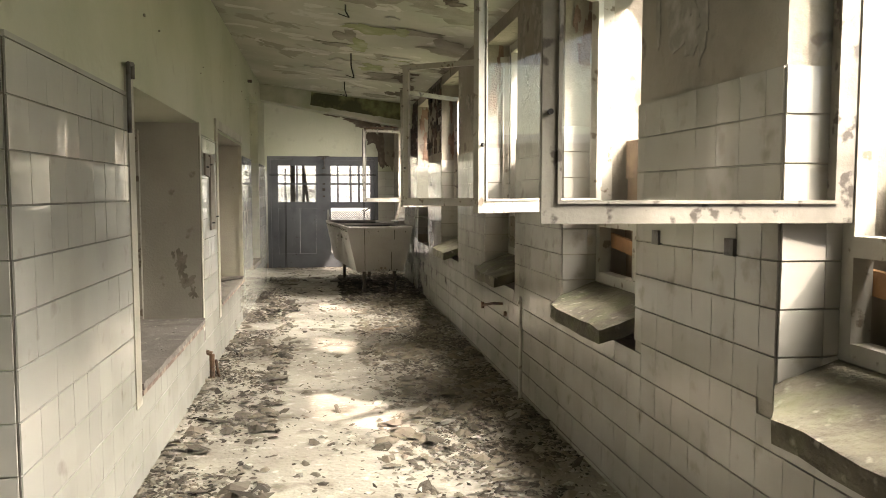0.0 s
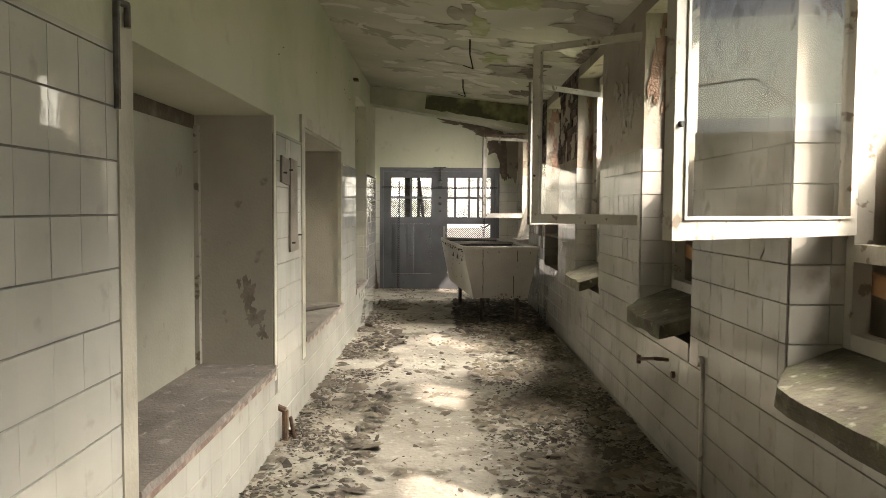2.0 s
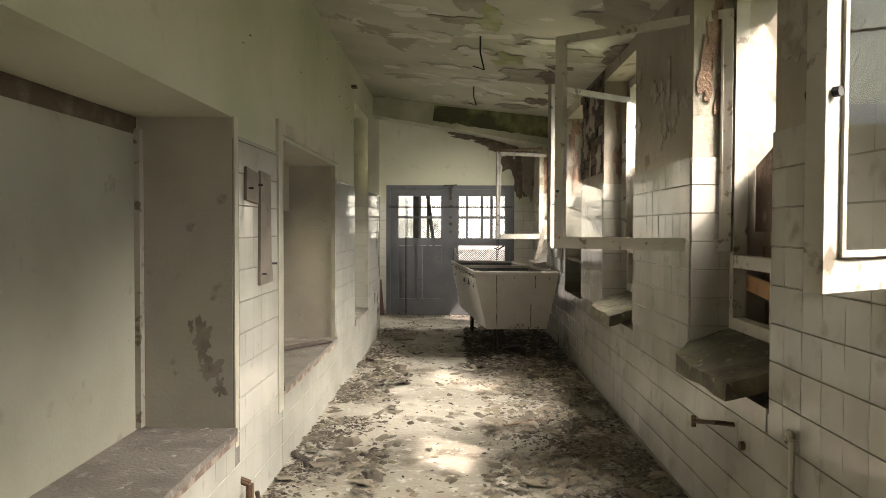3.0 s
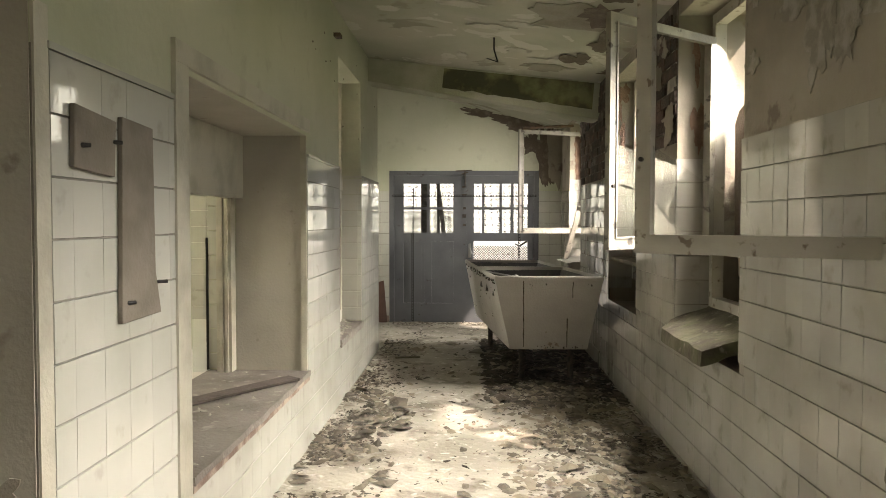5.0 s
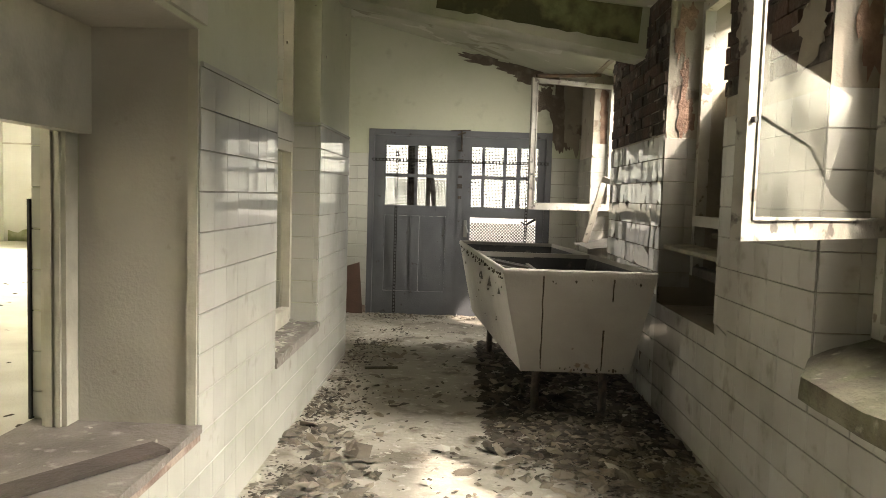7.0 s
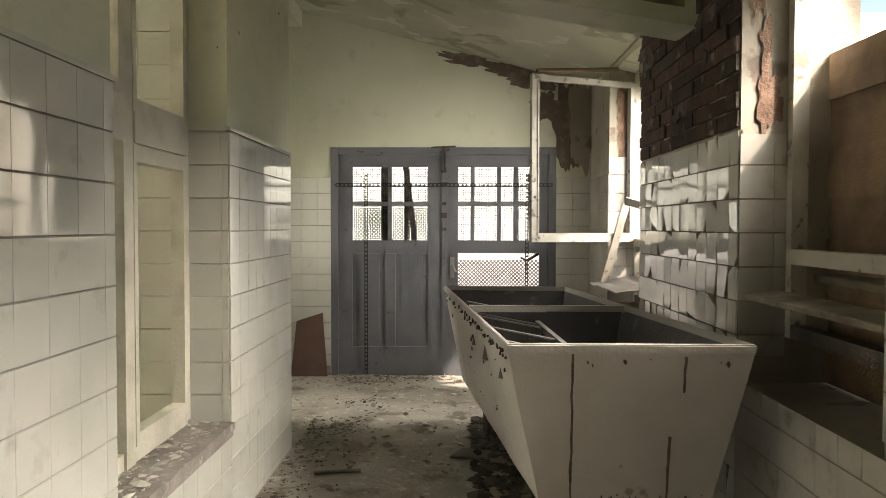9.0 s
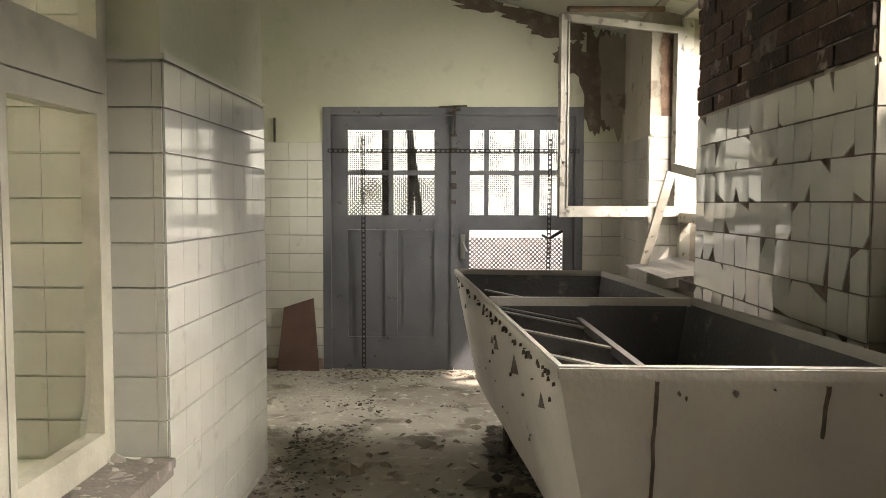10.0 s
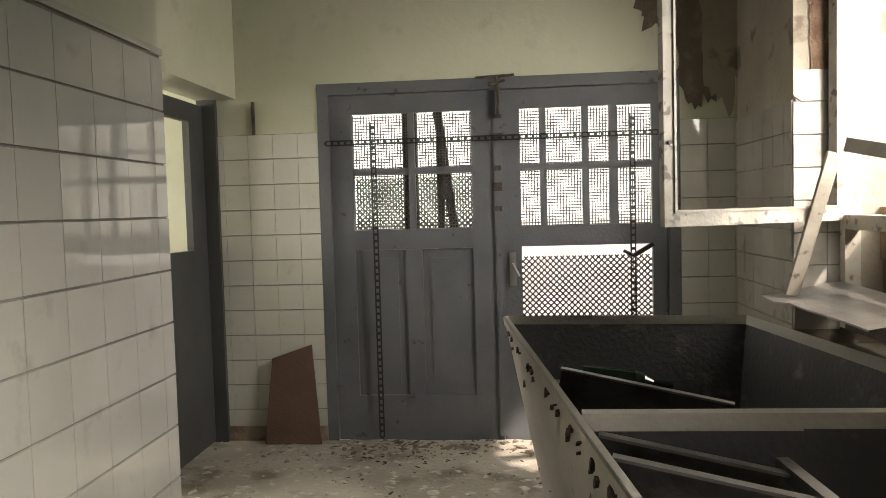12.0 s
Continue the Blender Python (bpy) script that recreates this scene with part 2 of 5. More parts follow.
def prism(bm, pts, depth, m=None):
    """A closed outline in x, z (anticlockwise), thick along y from 0 to depth."""
    lo, hi = [bm.verts.new((x, 0, z)) for x, z in pts], [bm.verts.new((x, depth, z)) for x, z in pts]
    bm.faces.new(lo)
    bm.faces.new(hi[::-1])
    for i in range(len(pts)):
        j = (i + 1) % len(pts)
        bm.faces.new((lo[j], lo[i], hi[i], hi[j]))
    if m is not None:
        bmesh.ops.transform(bm, matrix=m, verts=lo + hi)


def rod(bm, p, q, r, sides=8):
    p, q = Vector(p), Vector(q)
    m = Matrix.Translation((p + q) / 2) @ (q - p).to_track_quat("Z", "Y").to_matrix().to_4x4()
    bmesh.ops.create_cone(bm, cap_ends=True, segments=sides, radius1=r, radius2=r, depth=(q - p).length, matrix=m)


def soften(bm, width=0.004, segments=1):
    bmesh.ops.bevel(bm, geom=[e for e in bm.edges if e.is_manifold and e.calc_face_angle() > 0.5], offset=width, segments=segments, affect="EDGES", clamp_overlap=True)


def part(name, bm, material, parent=None, label="", kind=""):
    me = bpy.data.meshes.new(name)
    bmesh.ops.recalc_face_normals(bm, faces=bm.faces)
    bm.to_mesh(me)
    bm.free()
    me.materials.append(material)
    ob = new(name, me)
    ob.parent = parent
    return tagged(ob, label, kind=kind)


def thing(name, label, category, group="", m=None):
    ob = new(name)
    ob.empty_display_size = 0.1
    if m is not None:
        ob.matrix_basis = m
    return tagged(ob, label, category, group)


def boxes(name, material, parent, *pairs, bevel=0.004, label=""):
    bm = bmesh.new()
    for a, b in pairs:
        box(bm, a, b)
    if bevel:
        soften(bm, bevel)
    return part(name, bm, material, parent, label)


def wall(name, a, b, holes, material, axis="y", label="", category="wall"):
    """A solid block from a to b with holes (u0, u1, z0, z1) right through it; u runs along axis, the thickness along the other."""
    k = 1 if axis == "y" else 0
    u = sorted({a[k], b[k], *(h[0] for h in holes), *(h[1] for h in holes)})
    z = sorted({a[2], b[2], *(h[2] for h in holes), *(h[3] for h in holes)})
    u, z = [p for p in u if a[k] <= p <= b[k]], [p for p in z if a[2] <= p <= b[2]]
    full = {(i, j) for i in range(len(u) - 1) for j in range(len(z) - 1)
            if not any(h[0] < (u[i] + u[i + 1]) / 2 < h[1] and h[2] < (z[j] + z[j + 1]) / 2 < h[3] for h in holes)}
    bm = bmesh.new()
    t0, t1 = a[1 - k], b[1 - k]

    def at(p, t, h):
        return bm.verts.new((t, p, h) if k else (p, t, h))
    for i, j in full:
        p0, p1, h0, h1 = u[i], u[i + 1], z[j], z[j + 1]
        bm.faces.new((at(p0, t0, h0), at(p1, t0, h0), at(p1, t0, h1), at(p0, t0, h1)))
        bm.faces.new((at(p0, t1, h1), at(p1, t1, h1), at(p1, t1, h0), at(p0, t1, h0)))
        for di, dj, q in ((-1, 0, (p0, h0, p0, h1)), (1, 0, (p1, h0, p1, h1)), (0, -1, (p0, h0, p1, h0)), (0, 1, (p0, h1, p1, h1))):
            if (i + di, j + dj) not in full:
                bm.faces.new((at(q[0], t0, q[1]), at(q[2], t0, q[3]), at(q[2], t1, q[3]), at(q[0], t1, q[1])))
    bmesh.ops.remove_doubles(bm, verts=bm.verts, dist=1e-5)
    return tagged(part(name, bm, material, None, label, "structure"), category=category)


# ---- plan ----
XL, XR, YE = -0.87, 1.46, 13.9           # faces of the corridor's walls and of the end wall
CAP = 1.865                              # top of the tiling
WINDOWS = [(0.02, 1.09), (2.17, 3.25), (4.35, 5.41), (6.73, 7.88), (8.98, 10.15), (11.95, 13.05)]
WZ0, WZ1, XO = 0.72, 2.73, 1.98
L1, L2, L3 = (2.85, 4.885, 0.49, 1.985), (5.85, 7.87, 0.49, 2.0), (9.05, 10.23, 0.495, 2.75)
Y0, YB = -4.0, 10.75                     # back wall, front of the beam
LEND = 11.52                             # end of the left wall
XS = -1.5                                # side wall beyond it


def ceil_a(x):
    return 3.0 - 0.112 * x


def ceil_b(x):
    return 3.125 - 0.26 * x


wall_right = wall("wall_right", (XR, Y0, -0.1), (XO, YE + 0.4, 3.1), [(a, b, WZ0, WZ1) for a, b in WINDOWS], M_STAIN, label="long tiled outer wall with damp plaster above", category="wall")
wall_left = wall("wall_left", (XL - 0.63, 1.35, -0.1), (XL, LEND, 3.6), [L1, L2, L3], M_PLASTER, label="long inner wall with yellowed paint above tiles", category="wall")
wall_side = wall("wall_side", (XS - 0.24, LEND + 0.0, -0.1), (XS, YE, 3.8), [(12.35, YE, -0.1, 2.1)], M_PLASTER, label="short side wall with a doorway", category="wall")
wall_jog = wall("wall_jog", (XS - 0.24, LEND - 0.3, -0.1), (XL - 0.63, LEND, 3.6), [], M_PLASTER, axis="x", label="short return of the inner wall")
wall_end = wall("wall_end", (-3.6, YE, -0.1), (XO, YE + 0.35, 3.9), [(-1.0, 1.135, -0.1, 2.17)], M_PLASTER, axis="x", label="cream painted end wall with a double door")
wall_back = wall("wall_back", (-5.6, Y0 - 0.3, -0.1), (XO, Y0, 3.9), [], M_PLASTER, axis="x", label="plain back wall")
# the bright room beside the corridor
ROOM = (-11.0, 1.65, 23.0)
wall_room_west = wall("wall_room_west", (ROOM[0] - 0.35, 1.35, -0.1), (ROOM[0], ROOM[2] + 0.3, 3.9), [(y - 1.35, y + 1.35, 0.8, 3.0) for y in (5.0, 9.5, 14.0, 18.0)], M_HALL, label="far white wall of the bright hall")
wall_room_north = wall("wall_room_north", (ROOM[0], ROOM[2], -0.1), (-3.3, ROOM[2] + 0.3, 3.9), [], M_HALL, axis="x", label="white end wall of the bright hall")
wall_room_south = wall("wall_room_south", (ROOM[0], 1.35, -0.1), (XL - 0.63, 1.6, 3.6), [], M_HALL, axis="x", label="wall between the side rooms")
wall_room_east = wall("wall_room_east", (-3.6, YE + 0.351, -0.1), (-3.3, ROOM[2], 3.9), [], M_HALL, label="inner wall of the bright hall")
wall_lobby_south = wall("wall_lobby_south", (-3.3, 11.6, -0.1), (XS - 0.24, 11.9, 3.6), [], M_PLASTER, axis="x", label="wall of the small lobby")
wall_side_room = wall("wall_side_room", (-5.55, Y0, -0.1), (-5.2, 1.35, 3.9), [(-2.5, -0.7, 0.9, 2.6)], M_PLASTER, label="outer wall of the space beside the entrance")
tagged(boxes("wall_ledge", M_FRAMEL, None, ((ROOM[0], ROOM[2] - 0.02, 2.33), (-3.31, ROOM[2] - 0.001, 2.37)), bevel=0), "thin ledge line along the hall wall", "trim", kind="structure")
wall_wing = wall("wall_wing", (-2.5, L3[1], -0.1), (XL - 0.63, L3[1] + 0.25, 3.3), [], M_HALL, axis="x", label="short tiled wing wall in the hall", category="wall")
wall_lobby = wall("wall_lobby", (-3.6, 11.9, -0.1), (-3.3, YE, 3.6), [(12.4, 13.4, 0.9, 2.3)], M_PLASTER, label="wall of the small lobby behind the side door")


def slab(name, pts, thick, material, label, category):
    bm = bmesh.new()
    lo = [bm.verts.new(p) for p in pts]
    hi = [bm.verts.new((p[0], p[1], p[2] + thick)) for p in pts]
    bm.faces.new(lo)
    bm.faces.new(hi[::-1])
    for i in range(4):
        bm.faces.new((lo[i], lo[(i + 1) % 4], hi[(i + 1) % 4], hi[i]))
    return tagged(part(name, bm, material, None, label, "structure"), category=category)


def ceiling(name, x0, x1, y0, y1, height, label):
    """A ceiling with a slightly sagging, flaking underside."""
    bm = bmesh.new()
    nx, ny = 24, max(8, int((y1 - y0) * 9))
    grid = [[bm.verts.new((x, y, height(x) + 0.008 * noise.noise((x * 1.3, y * 1.3, 2)) * (1 if 0 < i < nx else 0)))
             for i, x in enumerate(np.linspace(x0, x1, nx + 1))] for y in np.linspace(y0, y1, ny + 1)]
    top = [[bm.verts.new((v.co.x, v.co.y, v.co.z + 0.18)) for v in row] for row in grid]
    for j in range(ny):
        for i in range(nx):
            bm.faces.new((grid[j][i], grid[j + 1][i], grid[j + 1][i + 1], grid[j][i + 1]))
            bm.faces.new((top[j][i], top[j][i + 1], top[j + 1][i + 1], top[j + 1][i]))
    for row, other in ((grid[0], top[0]), (grid[-1], top[-1])):
        for i in range(nx):
            bm.faces.new((row[i], row[i + 1], other[i + 1], other[i]))
    for i in (0, nx):
        for j in range(ny):
            bm.faces.new((grid[j][i], grid[j + 1][i], top[j + 1][i], top[j][i]))
    return tagged(part(name, bm, M_CEIL, None, label, "structure"), category="ceiling")


ceiling("ceiling", XL - 0.05, XO, Y0, YB + 0.1, ceil_a, "flaking stained plaster ceiling of the corridor")
ceiling("ceiling_end", XS - 0.2, XO, YB + 0.2, YE + 0.05, ceil_b, "sloping stained ceiling of the end bay")
slab("ceiling_room", [(ROOM[0] - 0.35, Y0, 3.3), (XL - 0.4, Y0, 3.3), (XL - 0.4, ROOM[2], 3.3), (ROOM[0] - 0.35, ROOM[2], 3.3)], 0.2, M_PLASTER, "plain ceiling of the side room", "ceiling")
slab("roof", [(-11.6, Y0 - 0.4, 4.1), (XO + 0.02, Y0 - 0.4, 4.1), (XO + 0.02, YE + 0.4, 4.1), (-11.6, YE + 0.4, 4.1)], 0.2, M_RENDER, "flat roof closing the building", "roof")

# beam across the ceiling, dropping towards the outer wall
bm = bmesh.new()
v = box(bm, (XL, YB, 2.6), (XR, YB + 0.33, 3.5))
for p in v:
    p.co.z = 2.72 - 0.17 * p.co.x if p.co.z < 3 else 3.4 - 0.2 * p.co.x
soften(bm, 0.012, 2)
tagged(part("ceiling_beam", bm, M_BEAM, None, "pale plastered ceiling beam, stained and mouldy", "structure"), category="beam")

# floor: one uneven sheet
bm = bmesh.new()
nx, ny = 48, 300
xs, ys = np.linspace(XL, XR, nx + 1), np.linspace(Y0, YE, ny + 1)
grid = [[bm.verts.new((x, y, 0.010 * noise.noise((x * 3, y * 3, 0)) + 0.006 * noise.noise((x * 11, y * 11, 5)))) for x in xs] for y in ys]
for j in range(ny):
    for i in range(nx):
        bm.faces.new((grid[j][i], grid[j][i + 1], grid[j + 1][i + 1], grid[j + 1][i]))
floor = tagged(part("floor", bm, M_FLOOR, None, "dirty concrete floor covered in dust and litter", "structure"), category="floor")
for p in floor.data.polygons:
    p.use_smooth = True
slab("floor_side_room", [(ROOM[0], Y0, -0.1), (XL, Y0, -0.1), (XL, ROOM[2], -0.1), (ROOM[0], ROOM[2], -0.1)], 0.098, M_HALLF, "pale dusty floor of the side room", "floor")
slab("floor_bay", [(-3.3, LEND, -0.1), (XL, LEND, -0.1), (XL, YE, -0.1), (-3.3, YE, -0.1)], 0.1, M_FLOOR, "dirty floor of the end bay", "floor")
slab("ground", [(-900, -900, -0.35), (900, -900, -0.35), (900, 900, -0.35), (-900, 900, -0.35)], 0.1, M_GRASS, "overgrown grass round the building", "ground")


# ---- windows of the outer wall ----
def shard(bm, pts, m):
    prism(bm, pts, 0.004, m)


def casement(hinge, free, z0, z1, shards, glassmat, label, paint=M_WHITE):
    """An open window leaf, hinged at hinge, with its free edge at free."""
    d = Vector(free) - Vector(hinge)
    w, ang = d.length, math.degrees(math.atan2(d.y, d.x))
    ob = thing("casement", label, "window leaf", "open window leaves", pose(*hinge, z0, 0, 0, ang))
    h, s, t = z1 - z0, 0.048, 0.017
    boxes("stile", paint, ob, ((0, -t, 0), (s, t, h)))
    boxes("stile", paint, ob, ((w - s, -t, 0), (w, t, h)))
    boxes("rail", paint, ob, ((s, -t, 0), (w - s, t, s + 0.012)))
    boxes("rail", paint, ob, ((s, -t, h - s), (w - s, t, h)))
    boxes("glazing_bead", paint, ob, ((s, -t - 0.006, s + 0.012), (s + 0.012, t + 0.006, h - s)), ((w - s - 0.012, -t - 0.006, s + 0.012), (w - s, t + 0.006, h - s)),
          ((s + 0.012, -t - 0.006, s + 0.012), (w - s - 0.012, t + 0.006, s + 0.022)), bevel=0.002)
    for f in (0.15, 0.8):
        boxes("hinge", M_RUST, ob, ((-0.012, -0.03, h * f), (0.012, -0.015, h * f + 0.09)), bevel=0)
    bm = bmesh.new()
    rod(bm, (w - s / 2, -t - 0.012, h * 0.27), (w - s / 2, t + 0.012, h * 0.27), 0.009)
    part("catch", bm, M_BLACK, ob, "small black catch")
    for pts in shards:
        bm = bmesh.new()
        shard(bm, [(s + u * (w - 2 * s), s + v * (h - 2 * s)) for u, v in pts], pose(0, -0.002, 0))
        pane = part("pane", bm, glassmat, ob, "broken dusty glass")
    return ob


casement((1.66, 1.05), (0.70, 1.15), 1.365, 2.60, [[(0, 0), (1, 0), (1, 0.20), (0.58, 0.245), (0.2, 0.20), (0, 0.34)], [(0, 0.345), (0.2, 0.205), (0.58, 0.25), (0.70, 0.50), (0.52, 0.62), (0, 0.55)],
         [(0.585, 0.25), (1, 0.205), (1, 0.78), (0.80, 0.70), (0.705, 0.50)], [(0, 0.555), (0.52, 0.625), (0.70, 0.505), (0.80, 0.705), (1, 0.785), (1, 1), (0, 1)]], M_GLASS, "open grimy window leaf with cracked dirty glass", M_GRIME)
casement((1.66, 3.20), (0.795, 2.59), 1.358, 2.60, [[(0, 0), (1, 0), (1, 0.34), (0.62, 0.40), (0.2, 0.30), (0, 0.27)], [(0, 0.275), (0.2, 0.305), (0.62, 0.405), (0.78, 0.62), (0, 0.86)],
         [(0.62, 0.405), (1, 0.345), (1, 0.60), (0.78, 0.62)]], M_GLASS, "open white window leaf with cracked dusty glass")
casement((1.66, 5.37), (0.80, 5.97), 1.342, 2.63, [[(0.60, 0), (1, 0), (1, 0.30), (0.72, 0.14), (0.66, 0.20)]], M_CLEAR, "open white window leaf with a single glass shard")
casement((1.66, 7.83), (0.91, 7.22), 1.305, 2.58, [[(0.1, 0), (1, 0), (1, 0.27), (0.6, 0.20), (0.42, 0.08)], [(0.45, 0.12), (0.6, 0.21), (1, 0.28), (1, 0.45), (0.3, 0.36)]], M_CLEAR, "open grimy window leaf with jagged broken glass", M_GRIME)
casement((1.66, 13.0), (0.768, 12.61), 1.30, 2.60, [], M_CLEAR, "open grimy window leaf without glass", M_GRIME)

for k, (a, b) in enumerate(WINDOWS):
    n = k + 1
    ob = tagged(new(f"window_{n}"), "weathered white timber window frame set deep in the wall", "window", kind="structure")
    z0 = 0.93 if k < 5 else 0.80
    x0, x1 = 1.665, 1.735
    boxes("jamb", M_WHITE, ob, ((x0, a + 0.002, z0), (x1, a + 0.06, WZ1 - 0.002)))
    boxes("jamb", M_WHITE, ob, ((x0, b - 0.06, z0), (x1, b - 0.002, WZ1 - 0.002)))
    boxes("head", M_WHITE, ob, ((x0, a + 0.062, WZ1 - 0.07), (x1, b - 0.062, WZ1 - 0.003)))
    boxes("transom", M_WHITE, ob, ((x0 - 0.01, a + 0.062, 1.26), (x1, b - 0.062, 1.325)))
    boxes("bottom_rail", M_WHITE if k < 4 else M_DKWOOD, ob, ((x0, a + 0.062, z0), (x1, b - 0.062, z0 + 0.06)))
    if k < 4:
        boxes("mullion", M_WHITE, ob, ((x0 + 0.01, (a + b) / 2 - 0.025, z0 + 0.062), (x1 - 0.01, (a + b) / 2 + 0.025, 1.258)))
    # boarding outside
    if k < 6:
        brd = thing("window_boarding", "weathered brown boards nailed across the outside of a window", "boarding", "window boardings")
        z, row = 0.735, 0
        while z < (1.55, 1.75, 1.50, 1.60, 2.0, 1.2)[k]:
            h = 0.19 + 0.02 * ((row * 7 + k * 3) % 3)
            if True:
                bm = bmesh.new()
                tilt = (((row * 5 + k * 2) % 5) - 2) * 0.004
                box(bm, (1.845 + 0.012 * (row % 2), a + 0.004, z - 0.012), (1.87 + 0.012 * (row % 2), b - 0.004, z + h))
                for p in bm.verts:
                    p.co.z += tilt * (p.co.y - a)
                soften(bm, 0.003)
                part("board", bm, M_WOOD, brd)
            z += h
            row += 1
    if k in (2, 3):
        bm = bmesh.new()
        prism(bm, [(a + 0.01, 1.45), (b - 0.01, 1.45), (b - 0.01, 1.80), (b - 0.35, 1.93), (b - 0.42, 1.99), (a + 0.01, 2.12)] if k == 2 else
              [(b - 0.58, 1.335), (b - 0.07, 1.335), (b - 0.05, 2.06), (b - 0.12, 2.13), (b - 0.26, 2.17), (b - 0.56, 2.19)], 0.02, pose(1.815, 0, 0, 0, 0, 90))
        soften(bm, 0.003)
        part("panel", bm, M_FIBRE, brd, "broken brown fibreboard")
    if k in (0, 1, 2):
        pl = thing("plank", "raw orange softwood plank nailed inside a window", "plank", "orange planks")
        bm = bmesh.new()
        box(bm, (1.745, a - 0.0, 1.06), (1.77, b + 0.0, 1.14))
        for p in bm.verts:
            p.co.z += 0.10 * (p.co.y - a) / (b - a) - 0.02
        soften(bm, 0.003)
        part("board", bm, M_PLANK, pl)

# sloping concrete sills that stick out of the wall
for k, (a, b) in enumerate(WINDOWS[:4]):
    sill = thing("window_sill", "sloping stained concrete sill jutting from the tiles", "sill", "concrete sills")
    bm = bmesh.new()
    out = [(1.325, a + 0.13), (1.445, a + 0.118), (1.664, a + 0.10), (1.664, b - 0.004), (1.445, b - 0.012), (1.325, b - 0.20)]
    lo, hi = [], []
    for i, (x, y) in enumerate(out):
        z = 0.815 + (x - 1.325) * 0.34 + 0.006 * noise.noise((x * 9, y * 9, k))
        hi.append(bm.verts.new((x, y, z)))
        lo.append(bm.verts.new((x, y, z - 0.075)))
    bm.faces.new(hi)
    bm.faces.new(lo[::-1])
    for i in range(6):
        j = (i + 1) % 6
        bm.faces.new((lo[i], lo[j], hi[j], hi[i]))
    bmesh.ops.triangulate(bm, faces=bm.faces)
    bmesh.ops.subdivide_edges(bm, edges=bm.edges, cuts=5, use_grid_fill=True)
    for p in bm.verts:
        p.co += Vector((noise.noise(p.co * 14), noise.noise(p.co * 14 + Vector((5, 0, 0))), 0.6 * noise.noise(p.co * 14 + Vector((0, 7, 0))))) * 0.013 + Vector((noise.noise(p.co * 5), 0, noise.noise(p.co * 5 + Vector((3, 1, 0))))) * 0.014
    part("slab", bm, M_CONC, sill)
# bare bed and a loose board in the window over the trough, metal sheet in the last one
a, b = WINDOWS[4]
ob = thing("loose_sill_board", "grey weathered sill board lying askew in a window", "board")
bm = bmesh.new()
box(bm, (1.22, a + 0.10, 0.0), (1.47, b + 0.35, 0.035), pose(0.06, 0.0, 0.985, 0, -9, -3))
soften(bm, 0.005)
part("board", bm, M_GREYW, ob)
bm = bmesh.new()
box(bm, (1.47, a + 0.03, 0.0), (1.64, b - 0.05, 0.028), pose(0.0, 0.0, 1.0, 0, -4, 0))
soften(bm, 0.005)
part("board", bm, M_GREYW, ob)
a, b = WINDOWS[5]
ob = thing("window_sheet", "grey metal sheet laid over a window sill", "sheet")
bm = bmesh.new()
box(bm, (1.30, a + 0.02, 0.955), (1.664, b - 0.03, 0.962))
bmesh.ops.subdivide_edges(bm, edges=bm.edges, cuts=5, use_grid_fill=True)
for p in bm.verts:
    p.co.z += 0.12 * (p.co.x - 1.3) + 0.02 * noise.noise((p.co.x * 4, p.co.y * 4, 1))
part("sheet", bm, M_STEEL, ob)
ob = thing("leaning_batten", "pale batten leaning in the bright window opening", "batten", "window battens")
bm = bmesh.new()
box(bm, (-0.03, -0.012, 0), (0.03, 0.012, 0.66), pose(1.40, 12.92, 0.965, 6, 14, 0))
soften(bm, 0.003)
part("batten", bm, M_GRIME, ob)
ob = thing("leaning_batten", "short pale batten fixed across the bright window", "batten", "window battens")
bm = bmesh.new()
box(bm, (0, -0.012, -0.03), (0.44, 0.012, 0.03), pose(1.50, 12.60, 1.62, 0, 14, -50))
soften(bm, 0.003)
part("batten", bm, M_GRIME, ob)

# ---- openings of the inner wall ----
ob = tagged(new("window_7"), "walled-up hatch closed by a flat white panel", "hatch", kind="structure")
boxes("panel", M_PANEL, ob, ((-1.36, L1[0] - 0.02, L1[2]), (-1.322, L1[1] - 0.002, 1.90)), bevel=0)
boxes("panel_edge", M_WHITE, ob, ((-1.322, L1[1] - 0.05, L1[2] + 0.02), (-1.295, L1[1] - 0.003, L1[3] - 0.06)), bevel=0.004)
# the dark gap over the panel, drawn as a strip in a dark colour
bm = bmesh.new()
n = 28
pts = [(L1[0] + (L1[1] - L1[0]) * i / n, 1.88 + 0.02 * noise.noise((i * 0.7, 3, 1))) for i in range(n + 1)]
prism(bm, pts + [(L1[1], 1.985), (L1[0], 1.985)], 0.03, pose(-1.33, 0, 0, 0, 0, 90) @ Matrix.Diagonal((1, 1, 1, 1)))
part("gap_strip", bm, M_PATCH, ob, "ragged dark strip standing for the gap over the panel")
boxes("lining", M_REVEAL, ob, ((-1.32, L1[1] - 0.004, L1[2] + 0.004), (XL - 0.002, L1[1] - 0.001, L1[3] - 0.002)), bevel=0)
boxes("trim", M_FRAMEL, ob, ((XL - 0.03, L1[0] - 0.11, 0.40), (XL + 0.016, L1[0], 2.05)))
boxes("trim", M_FRAMEL, ob, ((XL - 0.006, L1[1] + 0.002, 0.402), (XL + 0.009, L1[1] + 0.064, 1.99)), bevel=0.006)
for y, z, w in ((3.62, 1.45, 0.035), (3.42, 0.80, 0.02), (3.30, 1.22, 0.018)):
    boxes("fitting", M_IRON, ob, ((-1.322, y, z), (-1.308, y + w, z + w * 1.2)), bevel=0.003, label="small dark metal fitting")


